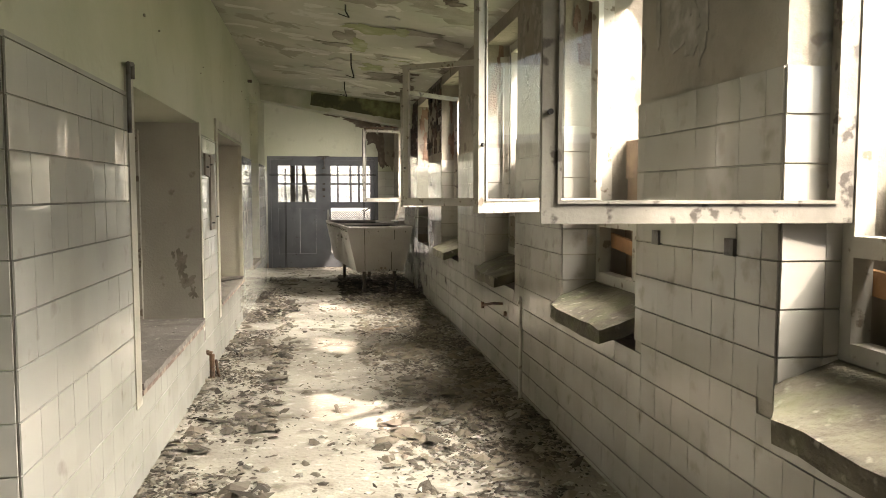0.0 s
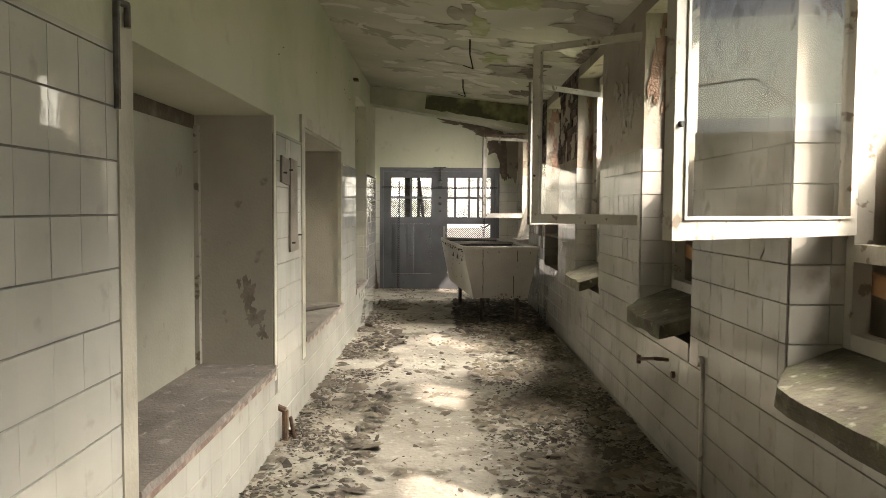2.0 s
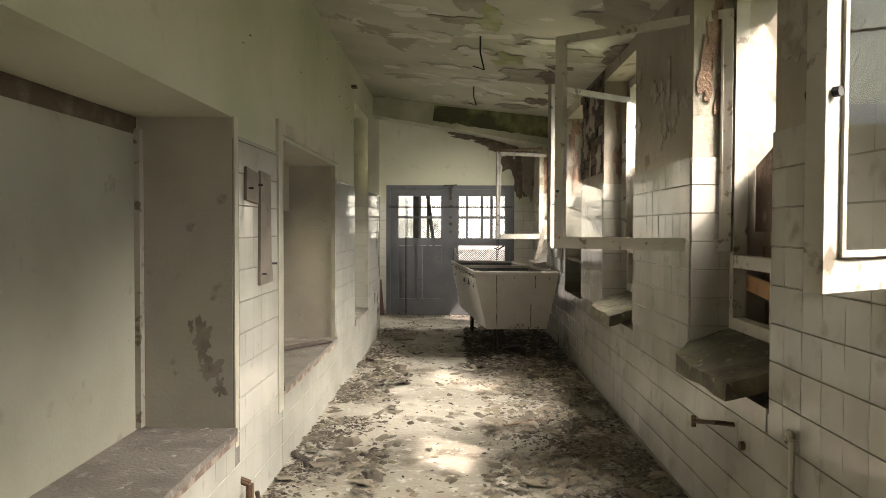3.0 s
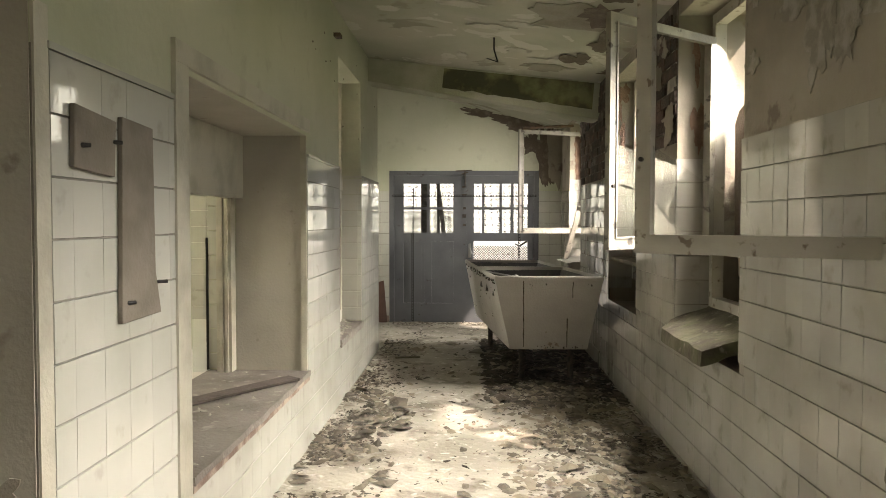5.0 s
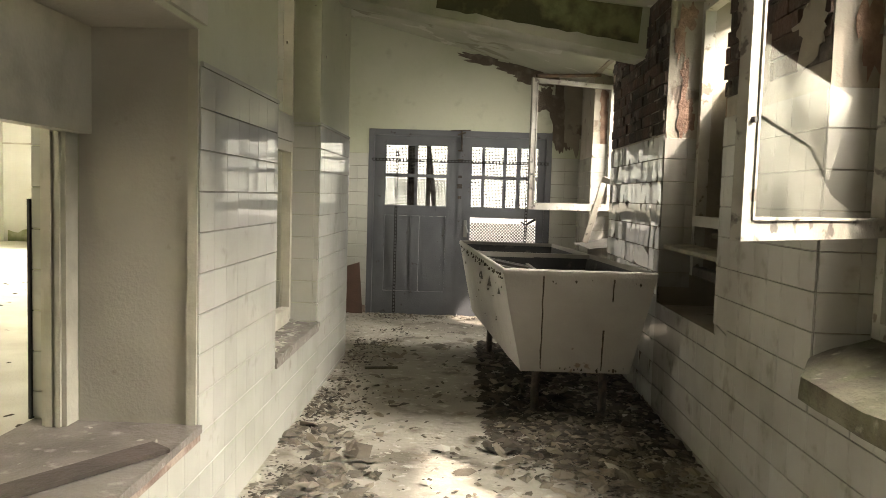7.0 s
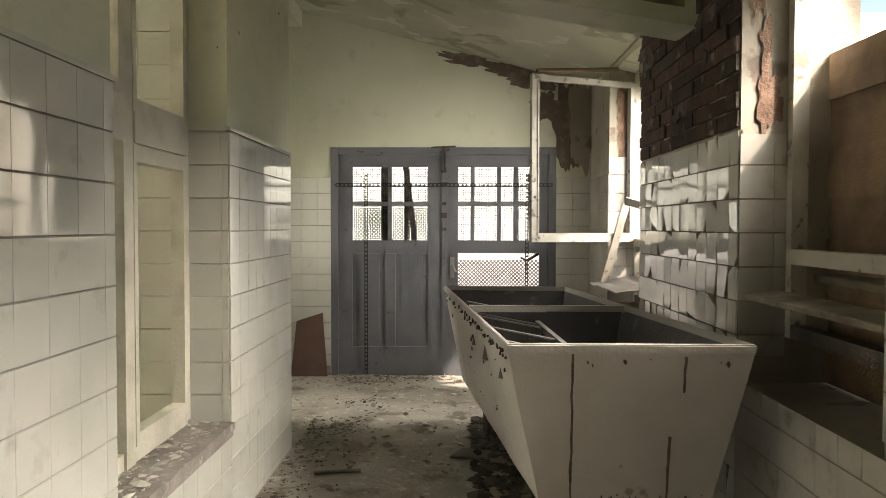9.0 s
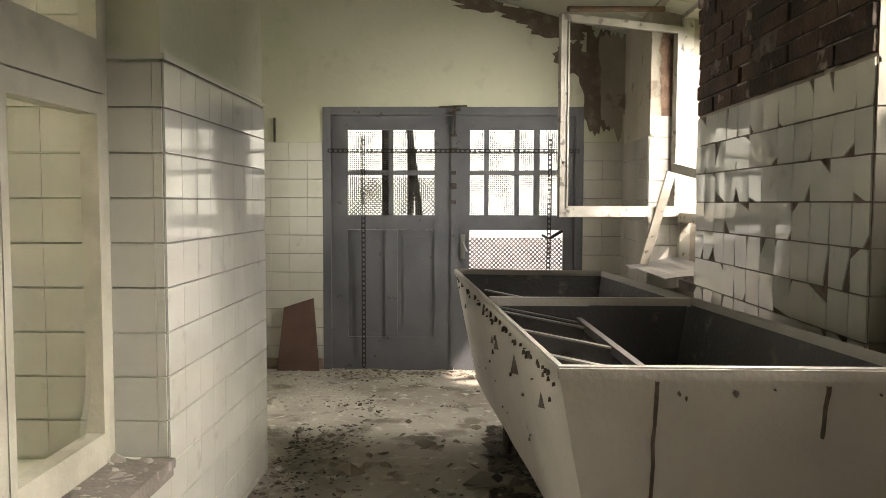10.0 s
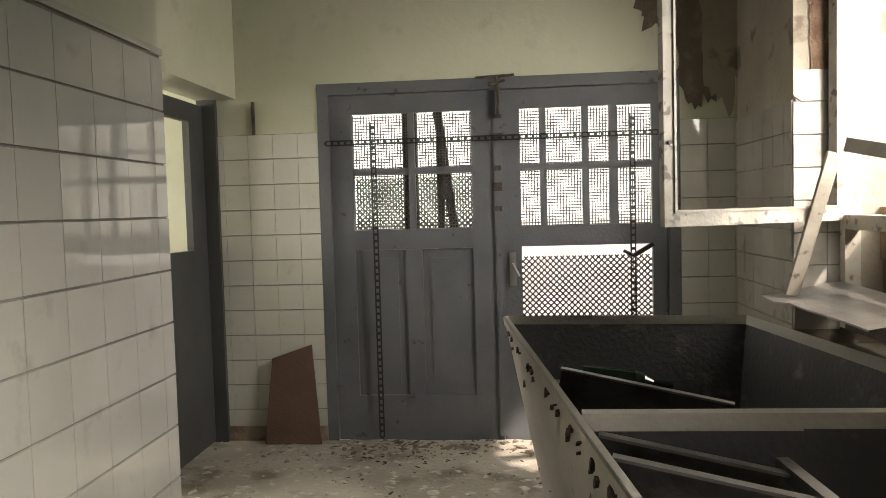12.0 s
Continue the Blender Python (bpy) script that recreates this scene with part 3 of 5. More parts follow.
def ledge(o, r, depth, label, rim=M_RED):
    t = thing("ledge", label, "ledge", "hatch ledges")
    bm = bmesh.new()
    box(bm, (XL - depth, r[0] + 0.002, r[2] - 0.02), (XL + 0.025, r[1] - 0.002, r[2] + 0.012))
    bmesh.ops.subdivide_edges(bm, edges=[e for e in bm.edges if abs(e.verts[0].co.y - e.verts[1].co.y) > 0.5], cuts=24)
    for p in bm.verts:
        if p.co.x > XL:
            p.co.x += 0.012 * noise.noise((p.co.y * 6, p.co.z * 20, o))
    part("top", bm, M_LEDGE, t)
    bm = bmesh.new()
    box(bm, (XL + 0.002, r[0] + 0.004, r[2] - 0.05), (XL + 0.02, r[1] - 0.004, r[2] - 0.022))
    part("edge", bm, rim, t, "worn reddish edge" if rim is M_RED else "")
    return t


ledge(1, L1, 0.45, "dusty grey ledge of the closed hatch")
ledge(2, L2, 0.63, "dusty grey ledge of the open hatch")
ob = tagged(new("window_8"), "open serving hatch with a cream frame into the bright room", "hatch", kind="structure")
boxes("trim", M_FRAMEL, ob, ((XL - 0.02, L2[0] - 0.12, 0.36), (XL + 0.018, L2[0], 2.02)))
boxes("trim", M_FRAMEL, ob, ((XL - 0.02, L2[0] - 0.12, 2.021), (XL + 0.018, L2[1] + 0.05, 2.10)))
boxes("lining", M_REVEAL, ob, ((XL - 0.45, L2[1] - 0.004, L2[2] + 0.012), (XL - 0.002, L2[1] - 0.001, L2[3] - 0.002)), bevel=0)
boxes("lining", M_REVEAL, ob, ((XL - 0.45, L2[0], L2[3] - 0.004), (XL - 0.002, L2[1] - 0.005, L2[3] - 0.001)), bevel=0)
boxes("header_board", M_FRAMEL, ob, ((XL - 0.47, L2[0], 1.60), (XL - 0.40, L2[1] - 0.006, L2[3] - 0.006)))
boxes("jamb", M_FRAMEL, ob, ((XL - 0.55, L2[1] - 0.09, L2[2] + 0.014), (XL - 0.455, L2[1] - 0.002, L2[3] - 0.003)))
boxes("stop", M_FRAMEL, ob, ((XL - 0.53, L2[1] - 0.105, L2[2] + 0.014), (XL - 0.505, L2[1] - 0.092, 1.598)), bevel=0.003)
boxes("stop", M_FRAMEL, ob, ((XL - 0.49, L2[1] - 0.105, L2[2] + 0.014), (XL - 0.472, L2[1] - 0.092, 1.598)), bevel=0.003)
boxes("corner_bead", M_FRAMEL, ob, ((XL - 0.03, L2[1] - 0.02, L2[2] + 0.014), (XL + 0.006, L2[1] - 0.006, L2[3] - 0.006)), bevel=0.004)
boxes("seal", M_BLACK, ob, ((XL - 0.642, L2[1] - 0.02, L2[2] + 0.014), (XL - 0.632, L2[1] + 0.01, 1.35)), bevel=0, label="black strip along the edge")
ob = thing("loose_board", "thin dark board lying across a ledge", "board", "loose boards")
bm = bmesh.new()
box(bm, (-0.05, -0.46, 0), (0.05, 0.46, 0.016), pose(-1.13, 7.18, 0.509, 0, 3, -33))
soften(bm, 0.003)
part("board", bm, M_DKWOOD, ob)

# tall narrow timber window in its recess
ob = tagged(new("window_9"), "tall peeling cream timber window in a tiled recess", "window", kind="structure")
x0, x1 = -1.11, -1.05
ya, yb, ym = L3[0], L3[1], 9.56
boxes("jamb", M_FRAMEL, ob, ((x0, yb - 0.06, 0.507), (x1, yb - 0.003, 2.74)))
boxes("jamb", M_FRAMEL, ob, ((x0, ya + 0.003, 0.507), (x1, ya + 0.06, 2.74)))
boxes("post", M_FRAMEL, ob, ((x0, ym - 0.04, 0.507), (x1 + 0.01, ym + 0.04, 2.74)))
boxes("transom", M_FRAMEL, ob, ((x0, ya + 0.062, 1.74), (x1 + 0.02, ym - 0.042, 1.86)))
boxes("transom", M_FRAMEL, ob, ((x0, ym + 0.042, 1.74), (x1 + 0.02, yb - 0.062, 1.86)))
boxes("bottom_rail", M_FRAMEL, ob, ((x0, ya + 0.062, 0.507), (x1, ym - 0.042, 0.57)))
boxes("bottom_rail", M_FRAMEL, ob, ((x0, ym + 0.042, 0.507), (x1, yb - 0.062, 0.57)))
for p, q in ((ya + 0.062, ym - 0.042), (ym + 0.042, yb - 0.062)):
    sash = boxes("sash", M_FRAMEL, ob, ((x0 + 0.012, p, 1.862), (x1 + 0.012, p + 0.035, 2.738)), ((x0 + 0.012, q - 0.035, 1.862), (x1 + 0.012, q, 2.738)),
                 ((x0 + 0.012, p + 0.036, 1.862), (x1 + 0.012, q - 0.036, 1.91)))
boxes("sash", M_FRAMEL, ob, ((x0 + 0.01, yb - 0.10, 0.572), (x1 + 0.01, yb - 0.064, 1.738)), ((x0 + 0.01, ym + 0.043, 0.572), (x1 + 0.012, ym + 0.075, 1.738)),
      ((x0 + 0.01, ym + 0.076, 1.67), (x1 + 0.01, yb - 0.101, 1.737)), ((x0 + 0.01, ym + 0.076, 0.572), (x1 + 0.01, yb - 0.101, 0.62)))
for z in (1.45, 0.80):
    bm = bmesh.new()
    rod(bm, (x1, ya + 0.08, z), (x1 + 0.035, ya + 0.08, z), 0.008)
    rod(bm, (x1 + 0.035, ya + 0.08, z - 0.035), (x1 + 0.035, ya + 0.08, z + 0.035), 0.010)
    part("catch", bm, M_BLACK, ob, "black iron catch")
bm = bmesh.new()
shard(bm, [(0, 0), (0.16, 0), (0.03, 0.22), (0, 0.24)], pose(-1.08, ya + 0.10, 1.91, 0, 0, 90))
part("pane", bm, M_CLEAR, ob, "shard of glass")
bm = bmesh.new()
shard(bm, [(0, 0), (0.04, 0.03), (0.10, 0.20), (0.10, 0.30), (0, 0.03)], pose(-1.08, yb - 0.20, 0.57, 0, 0, 90))
part("pane", bm, M_CLEAR, ob, "shard of glass")
ledge(3, (L3[0], L3[1], L3[2]), 0.19, "ledge strewn with pale plaster crumbs", M_LEDGE)

# ---- double door ----
door = tagged(new("door_1"), "chained grey panelled double door with wire mesh panes", "double door", kind="structure")
DX0, DX1, DC = -0.998, 1.133, 0.085
boxes("door_frame", M_DOOR, door, ((DX0, YE - 0.012, 0), (DX0 + 0.065, YE + 0.09, 2.168)), ((DX1 - 0.065, YE - 0.012, 0), (DX1, YE + 0.09, 2.168)), ((DX0 + 0.066, YE - 0.012, 2.10), (DX1 - 0.066, YE + 0.09, 2.168)))


def leaf(x0, x1, wx0, wx1, solid):
    y0, y1 = YE + 0.02, YE + 0.065
    lf = boxes("door_leaf", M_DOOR, door, ((x0, y0, -0.012), (wx0, y1, 2.098)), ((wx1, y0, -0.012), (x1, y1, 2.098)), ((wx0, y0, 1.985), (wx1, y1, 2.098)),
               ((wx0, y0, 1.165), (wx1, y1, 1.285)), ((wx0, y0, -0.012), (wx1, y1, 0.27)), bevel=0.003)
    boxes("muntin", M_DOOR, lf, ((wx0, y0 + 0.006, 1.615), (wx1, y1 - 0.006, 1.655)), bevel=0.003)
    xm = (wx0 + wx1) / 2
    for p, w in () if solid else ((0.346, 0.021), (0.757, 0.023)):
        boxes("muntin", M_DOOR, lf, ((p - w, y0 + 0.008, 1.287), (p + w, y1 - 0.008, 1.983)), bevel=0.003)
    boxes("muntin", M_DOOR, lf, ((xm - 0.02, y0 + 0.004, 1.287), (xm + 0.02, y1 - 0.004, 1.983)), bevel=0.003)
    if solid:
        boxes("mullion", M_DOOR, lf, ((xm - 0.05, y0, 0.272), (xm + 0.05, y1, 1.163)), bevel=0.003)
        for p, q in ((wx0, xm - 0.051), (xm + 0.051, wx1)):
            boxes("panel", M_DOOR, lf, ((p + 0.001, y0 + 0.016, 0.272), (q - 0.001, y1 - 0.012, 1.163)), bevel=0)
            boxes("panel_field", M_DOOR, lf, ((p + 0.05, y0 + 0.009, 0.33), (q - 0.05, y0 + 0.015, 1.11)), bevel=0.004)
    return lf


lf_l = leaf(DX0 + 0.067, DC - 0.004, -0.80, -0.08, True)
lf_r = leaf(DC + 0.004, DX1 - 0.067, 0.21, 0.98, False)
boxes("cover_strip", M_DOOR, lf_l, ((DC - 0.03, YE + 0.004, 0.02), (DC + 0.022, YE + 0.019, 2.09)), bevel=0.003)
bm = bmesh.new()
box(bm, (0.135, YE + 0.008, 0.93), (0.175, YE + 0.0195, 1.13))
rod(bm, (0.155, YE - 0.04, 1.06), (0.155, YE + 0.01, 1.06), 0.009)
rod(bm, (0.155, YE - 0.04, 1.06), (0.19, YE - 0.045, 0.99), 0.009)
part("handle", bm, M_STEEL, lf_r, "worn steel handle on a plate")


def mesh_screen(name, parent, x0, x1, z0, z1, pitch, r, diagonal, y):
    bm = bmesh.new()

    def wire(p, q):
        d = Vector((q[0] - p[0], 0, q[1] - p[1])).normalized()
        s = Vector((-d.z, 0, d.x)) * r
        a, b = Vector((p[0], y, p[1])), Vector((q[0], y, q[1]))
        v = [bm.verts.new(c) for c in (a - s, b - s, b + s, a + s)]
        w = [bm.verts.new(c.co + Vector((0, r * 1.6, 0))) for c in v]
        bm.faces.new(v)
        bm.faces.new(w[::-1])
        bm.faces.new((v[0], v[1], w[1], w[0]))
        bm.faces.new((v[2], v[3], w[3], w[2]))
    if diagonal:
        w, h = x1 - x0, z1 - z0
        for sgn in (1, -1):
            c = -h
            while c < w:
                p0, p1 = max(0, c), min(w, c + h)
                if p1 - p0 > 0.01:
                    q0, q1 = p0 - c, p1 - c
                    if sgn > 0:
                        wire((x0 + p0, z0 + q0), (x0 + p1, z0 + q1))
                    else:
                        wire((x1 - p0, z0 + q0), (x1 - p1, z0 + q1))
                c += pitch
    else:
        for i in range(int((x1 - x0) / pitch) + 1):
            wire((x0 + i * pitch, z0), (x0 + i * pitch, z1))
        for i in range(int((z1 - z0) / pitch) + 1):
            wire((x0, z0 + i * pitch), (x1, z0 + i * pitch))
    return part(name, bm, M_IRON, parent, "fine iron wire mesh")


mesh_screen("wire_mesh", lf_l, -0.80, -0.08, 1.287, 1.983, 0.017, 0.0030, False, YE + 0.07)
mesh_screen("wire_mesh", lf_r, 0.21, 0.98, 1.287, 1.983, 0.017, 0.0030, False, YE + 0.07)
mesh_screen("wire_mesh", lf_r, 0.21, 0.98, 0.27, 1.10, 0.036, 0.0042, True, YE + 0.07)
mesh_screen("wire_mesh", lf_l, -0.80, -0.08, 1.29, 1.60, 0.036, 0.0042, True, YE + 0.12)


def strap(p, q, label):
    """A perforated steel strap, laid flat against the door."""
    ob = thing("perforated_strap", label, "strap", "door straps")
    p, q = Vector(p), Vector(q)
    d = (q - p).normalized()
    s, yv = Vector((-d.z, 0, d.x)), Vector((0, 0.003, 0))
    bm = bmesh.new()

    def bar(a, b, r):
        v = [bm.verts.new(c) for c in (a - r, b - r, b + r, a + r)]
        w = [bm.verts.new(c.co + yv) for c in v]
        bm.faces.new(v)
        bm.faces.new(w[::-1])
        for i in range(4):
            bm.faces.new((v[i], v[(i + 1) % 4], w[(i + 1) % 4], w[i]))
    bar(p + s * 0.0125, q + s * 0.0125, s * 0.0045)
    bar(p - s * 0.0125, q - s * 0.0125, s * 0.0045)
    n = int((q - p).length / 0.04)
    for i in range(n + 1):
        c = p + d * (i * 0.04)
        bar(c - s * 0.0078, c + s * 0.0078, d * 0.008)
    part("band", bm, M_BLACK, ob)
    return ob


strap((-0.663, YE - 0.018, 0.02), (-0.663, YE - 0.018, 1.93), "upright perforated iron strap on the grey door")
strap((0.855, YE - 0.018, 0.30), (0.862, YE - 0.018, 1.93), "upright perforated iron strap with bent bracket")
strap((-0.95, YE - 0.024, 1.812), (1.10, YE - 0.024, 1.812), "level perforated iron strap across both door leaves")
ob = thing("strap_bracket", "bent dark iron bracket on the door strap", "bracket")
bm = bmesh.new()
rod(bm, (0.86, YE - 0.03, 1.10), (0.97, YE - 0.06, 1.17), 0.014)
rod(bm, (0.86, YE - 0.03, 1.10), (0.80, YE - 0.03, 1.13), 0.010)
part("arm", bm, M_BLACK, ob)

ob = thing("door_bolt", "black rusted bolt and plates at the door's meeting edge", "bolt")
bm = bmesh.new()
rod(bm, (DC, YE - 0.022, 1.93), (DC, YE - 0.022, 2.178), 0.010)
rod(bm, (DC - 0.05, YE - 0.022, 2.12), (DC + 0.045, YE - 0.024, 2.15), 0.010)
rod(bm, (DC - 0.13, YE - 0.018, 2.166), (DC + 0.10, YE - 0.018, 2.176), 0.008)
part("bolt", bm, M_SEAM, ob)
for z, w, h in ((1.93, 0.03, 0.02), (1.80, 0.035, 0.04), (1.62, 0.02, 0.03), (1.50, 0.028, 0.05), (1.38, 0.02, 0.03)):
    boxes("plate", M_SEAM, ob, ((DC - w - 0.01, YE - 0.006, z), (DC + w * 0.6, YE + 0.003, z + h)), bevel=0.004)

# beyond the door
ob = thing("outdoor_post", "dark timber post standing outside the door", "post", "posts outside")
boxes("shaft", M_BLACK, ob, ((-0.60, 14.72, -0.26), (-0.50, 14.82, 2.7)))
ob = thing("outdoor_post", "thin dark timber post standing outside the door", "post", "posts outside")
boxes("shaft", M_BLACK, ob, ((-0.36, 14.70, -0.26), (-0.31, 14.75, 2.7)))
ob = thing("outdoor_post", "dark leaning timber post outside the door", "post", "posts outside")
bm = bmesh.new()
box(bm, (-0.03, -0.03, 0), (0.03, 0.03, 2.6), pose(-0.06, 14.75, -0.26, 0, -7, 0))
part("shaft", bm, M_BLACK, ob)
slab("pavement", [(-3.2, YE + 0.36, -0.3), (60, YE + 0.36, -0.3), (160, 400, -0.3), (-120, 400, -0.3)], 0.06, mat("pale_yard", (0.42, 0.41, 0.37), 0.9, var=[((0.33, 0.32, 0.28), 0.8, 0.4, 0.6)], bump=0.3), "pale sunlit yard behind the door", "pavement")

# added sheet that glows, to whiten the door panes and their reflections
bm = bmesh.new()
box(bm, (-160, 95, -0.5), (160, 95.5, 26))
m_glow = bpy.data.materials.new("backdrop_glow")
m_glow.use_nodes = True
b = m_glow.node_tree.nodes["Principled BSDF"]
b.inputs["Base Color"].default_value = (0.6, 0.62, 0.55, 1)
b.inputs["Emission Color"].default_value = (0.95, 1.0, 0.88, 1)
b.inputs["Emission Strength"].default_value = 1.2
tagged(part("backdrop", bm, m_glow, None, "glowing sheet added as the bright distance behind the yard", "structure"), category="backdrop")

# side door, standing ajar in its doorway
ob = tagged(new("door_2"), "dark painted side door with a pane, ajar", "door", kind="structure")
boxes("door_leaf", M_DDOOR, ob, ((-1.74, 13.02, 0.01), (-1.70, 13.16, 2.06)), ((-1.74, 13.66, 0.01), (-1.70, 13.86, 2.06)), ((-1.74, 13.161, 1.95), (-1.70, 13.659, 2.06)), ((-1.74, 13.161, 0.01), (-1.70, 13.659, 1.20)), bevel=0.004)
boxes("door_frame", M_DDOOR, ob, ((-1.735, YE - 0.038, 0), (-1.62, YE - 0.002, 2.098)), bevel=0.004)

# ---- trough ----
tub = thing("trough", "long tapered white painted metal trough, rusty and divided", "trough")
TOP = [(0.385, 9.55), (1.30, 9.55), (0.985, 12.20), (0.105, 12.28)]
BOT = [(0.515, 9.68), (1.195, 9.69), (0.90, 12.05), (0.235, 12.10)]
cx, cy = sum(p[0] for p in TOP) / 4, sum(p[1] for p in TOP) / 4


def ring(pts, z, inset=0.0):
    out = []
    for i, p in enumerate(pts):
        a, b = Vector(pts[i - 1]) - Vector(p), Vector(pts[(i + 1) % 4]) - Vector(p)
        d = a.normalized() + b.normalized()
        out.append((p[0] + d.x * inset, p[1] + d.y * inset, z))
    return out


def loft(bm, rings, close_last):
    vs = [[bm.verts.new(p) for p in r] for r in rings]
    for r, s in zip(vs, vs[1:]):
        for i in range(4):
            bm.faces.new((r[i], r[(i + 1) % 4], s[(i + 1) % 4], s[i]))
    if close_last:
        bm.faces.new(vs[-1])
    return vs


bm = bmesh.new()
vs = loft(bm, [ring(TOP, 0.955), ring(BOT, 0.34)], True)
bmesh.ops.subdivide_edges(bm, edges=bm.edges, cuts=9, use_grid_fill=True)
for p in bm.verts:
    p.co += Vector((noise.noise(p.co * 2.2), noise.noise(p.co * 2.2 + Vector((9, 0, 0))), 0)) * 0.006
part("shell", bm, M_TUB, tub)
bm = bmesh.new()
loft(bm, [ring(TOP, 0.958, 0.012), ring(BOT, 0.42, 0.02)], True)
for f in bm.faces:
    f.normal_flip()
part("lining", bm, M_TUBIN, tub, "dark grey lining")
bm = bmesh.new()
rings = [ring(TOP, 0.95, -0.003), ring(TOP, 0.984, -0.007), ring(TOP, 0.99, 0.010), ring(TOP, 0.952, 0.014)]
vs = [[bm.verts.new(p) for p in r] for r in rings]
for r, s in zip(vs, vs[1:] + vs[:1]):
    for i in range(4):
        bm.faces.new((r[i], r[(i + 1) % 4], s[(i + 1) % 4], s[i]))
bmesh.ops.recalc_face_normals(bm, faces=bm.faces)
soften(bm, 0.004, 2)
part("rim", bm, M_TUB, tub, "worn pale rim")
bm = bmesh.new()
v = box(bm, (0, -0.02, 0.45), (1, 0.02, 0.954))
for p in v:
    s = p.co.x
    top = p.co.z > 0.9
    xl, xr = (0.275, 1.10) if top else (0.40, 1.02)
    p.co = Vector((xl + (xr - xl) * s, 10.93 + p.co.y + (0.0 - 0.01 * s), p.co.z))
soften(bm, 0.005)
part("divider", bm, M_TUBIN, tub, "dark grey divider")
boxes("divider_rail", M_TUB, tub, ((0.262, 10.905, 0.95), (1.118, 10.938, 0.986)), bevel=0.005, label="chipped pale rail")
def rack_slat(x, y, length, yaw):
    """An angle-iron slat from the trough's side down to its runner."""
    bm = bmesh.new()
    m = pose(x, y, 0.957, 0, 9, yaw)
    box(bm, (0, 0.018, -0.17), (length, 0.024, -0.0125), m)
    slat = part("slat", bm, M_IRON, tub, "dark angle-iron slat")
    # the top flange is of a lighter metal than the web below
    bm = bmesh.new()
    box(bm, (0, -0.004, -0.012), (length, 0.022, -0.006), m)
    part("flange", bm, M_STEEL, slat, "lighter flange along the slat's top")


for x, y, length in ((0.41, 9.865, 0.30), (0.358, 10.31, 0.335), (0.318, 10.75, 0.35), (0.31, 10.885, 0.36)):
    rack_slat(x - 0.02, y, length, -12)
rack_slat(0.26, 11.50, 0.46, -16)
bm = bmesh.new()
box(bm, (-0.012, 0, -0.02), (0.012, 1.22, 0.012), pose(0.69, 9.66, 0.895, 0, 0, 2.5))
part("runner", bm, M_STEEL, tub, "worn iron runner")
for x, y in ((0.64, 9.95), (1.08, 9.95), (0.40, 11.75), (0.82, 11.75)):
    bm = bmesh.new()
    rod(bm, (x, y, -0.005), (x, y, 0.35), 0.028, 10)
    bmesh.ops.create_cone(bm, cap_ends=True, segments=12, radius1=0.055, radius2=0.04, depth=0.03, matrix=Matrix.Translation((x, y, 0.012)))
    part("leg", bm, M_SEAM, tub, "dark rusty leg")
for x, z0, z1 in ((0.625, 0.50, 0.95), (0.625, 0.36, 0.52), (1.045, 0.80, 0.94), (1.0, 0.36, 0.62)):
    bm = bmesh.new()
    f = lambda z: 9.55 + (0.955 - z) * 0.21 - 0.004
    w0, w1 = 0.0042, 0.002
    pts = []
    for i in range(9):
        z = z0 + (z1 - z0) * i / 8
        pts.append((x + 0.004 * noise.noise((z * 20, x, 0)) + (0.955 - z) * 0.02, f(z) - 0.004, z, w1 + (w0 - w1) * (i / 8) + 0.003 * abs(noise.noise((z * 30, x, 2)))))
    rows = [[bm.verts.new((px - w, py, pz)), bm.verts.new((px + w, py, pz)), bm.verts.new((px + w, py + 0.012, pz)), bm.verts.new((px - w, py + 0.012, pz))] for px, py, pz, w in pts]
    for r, s in zip(rows, rows[1:]):
        for i in range(4):
            bm.faces.new((r[i], r[(i + 1) % 4], s[(i + 1) % 4], s[i]))
    part("rust_seam", bm, M_SEAM, tub, "dark rusted seam")
rng = np.random.default_rng(11)
for side, count in ((0, 70), (1, 6), (2, 16)):
    bm = bmesh.new()
    for _ in range(count):
        f, r = rng.uniform(0.02, 0.98), min(0.008, rng.lognormal(-5.6, 0.55))
        if side == 0:      # chips along the long side under the rim
            z = 0.945 - abs(rng.normal(0, 0.022)) if rng.uniform() < 0.75 else rng.uniform(0.40, 0.9)
            k = (0.955 - z) / 0.615
            p = Vector((0.385 - 0.28 * f + 0.13 * k - 0.004, 9.55 + 2.73 * f + 0.13 * k * (1 - 2 * f), z))
            q = Matrix(((0.1, 0.98, 0.1), (-0.99, 0.1, 0), (0, 0.1, 0.99))).to_4x4()
        elif side == 1:    # chips on the front below the rim
            z = 0.93 - abs(rng.normal(0, 0.02))
            p = Vector((0.42 + 0.85 * f, 9.55 + (0.955 - z) * 0.21 - 0.004, z))
            q = Matrix.Identity(4)
        else:              # chips along the front's lower edge
            p = Vector((0.53 + 0.64 * f, 9.675, 0.355 + abs(rng.normal(0, 0.012))))
            q = Matrix.Identity(4)
        pts = [(r * rng.uniform(0.5, 1.3) * math.cos(a), 1.6 * r * rng.uniform(0.5, 1.3) * math.sin(a)) for a in np.linspace(0, 2 * math.pi, 8, endpoint=False)]
        prism(bm, pts, 0.009, Matrix.Translation(p) @ q @ pose(0, -0.0045, 0))
    part("rust_chips", bm, M_SEAM, tub, "dark rust chips", "stuff")
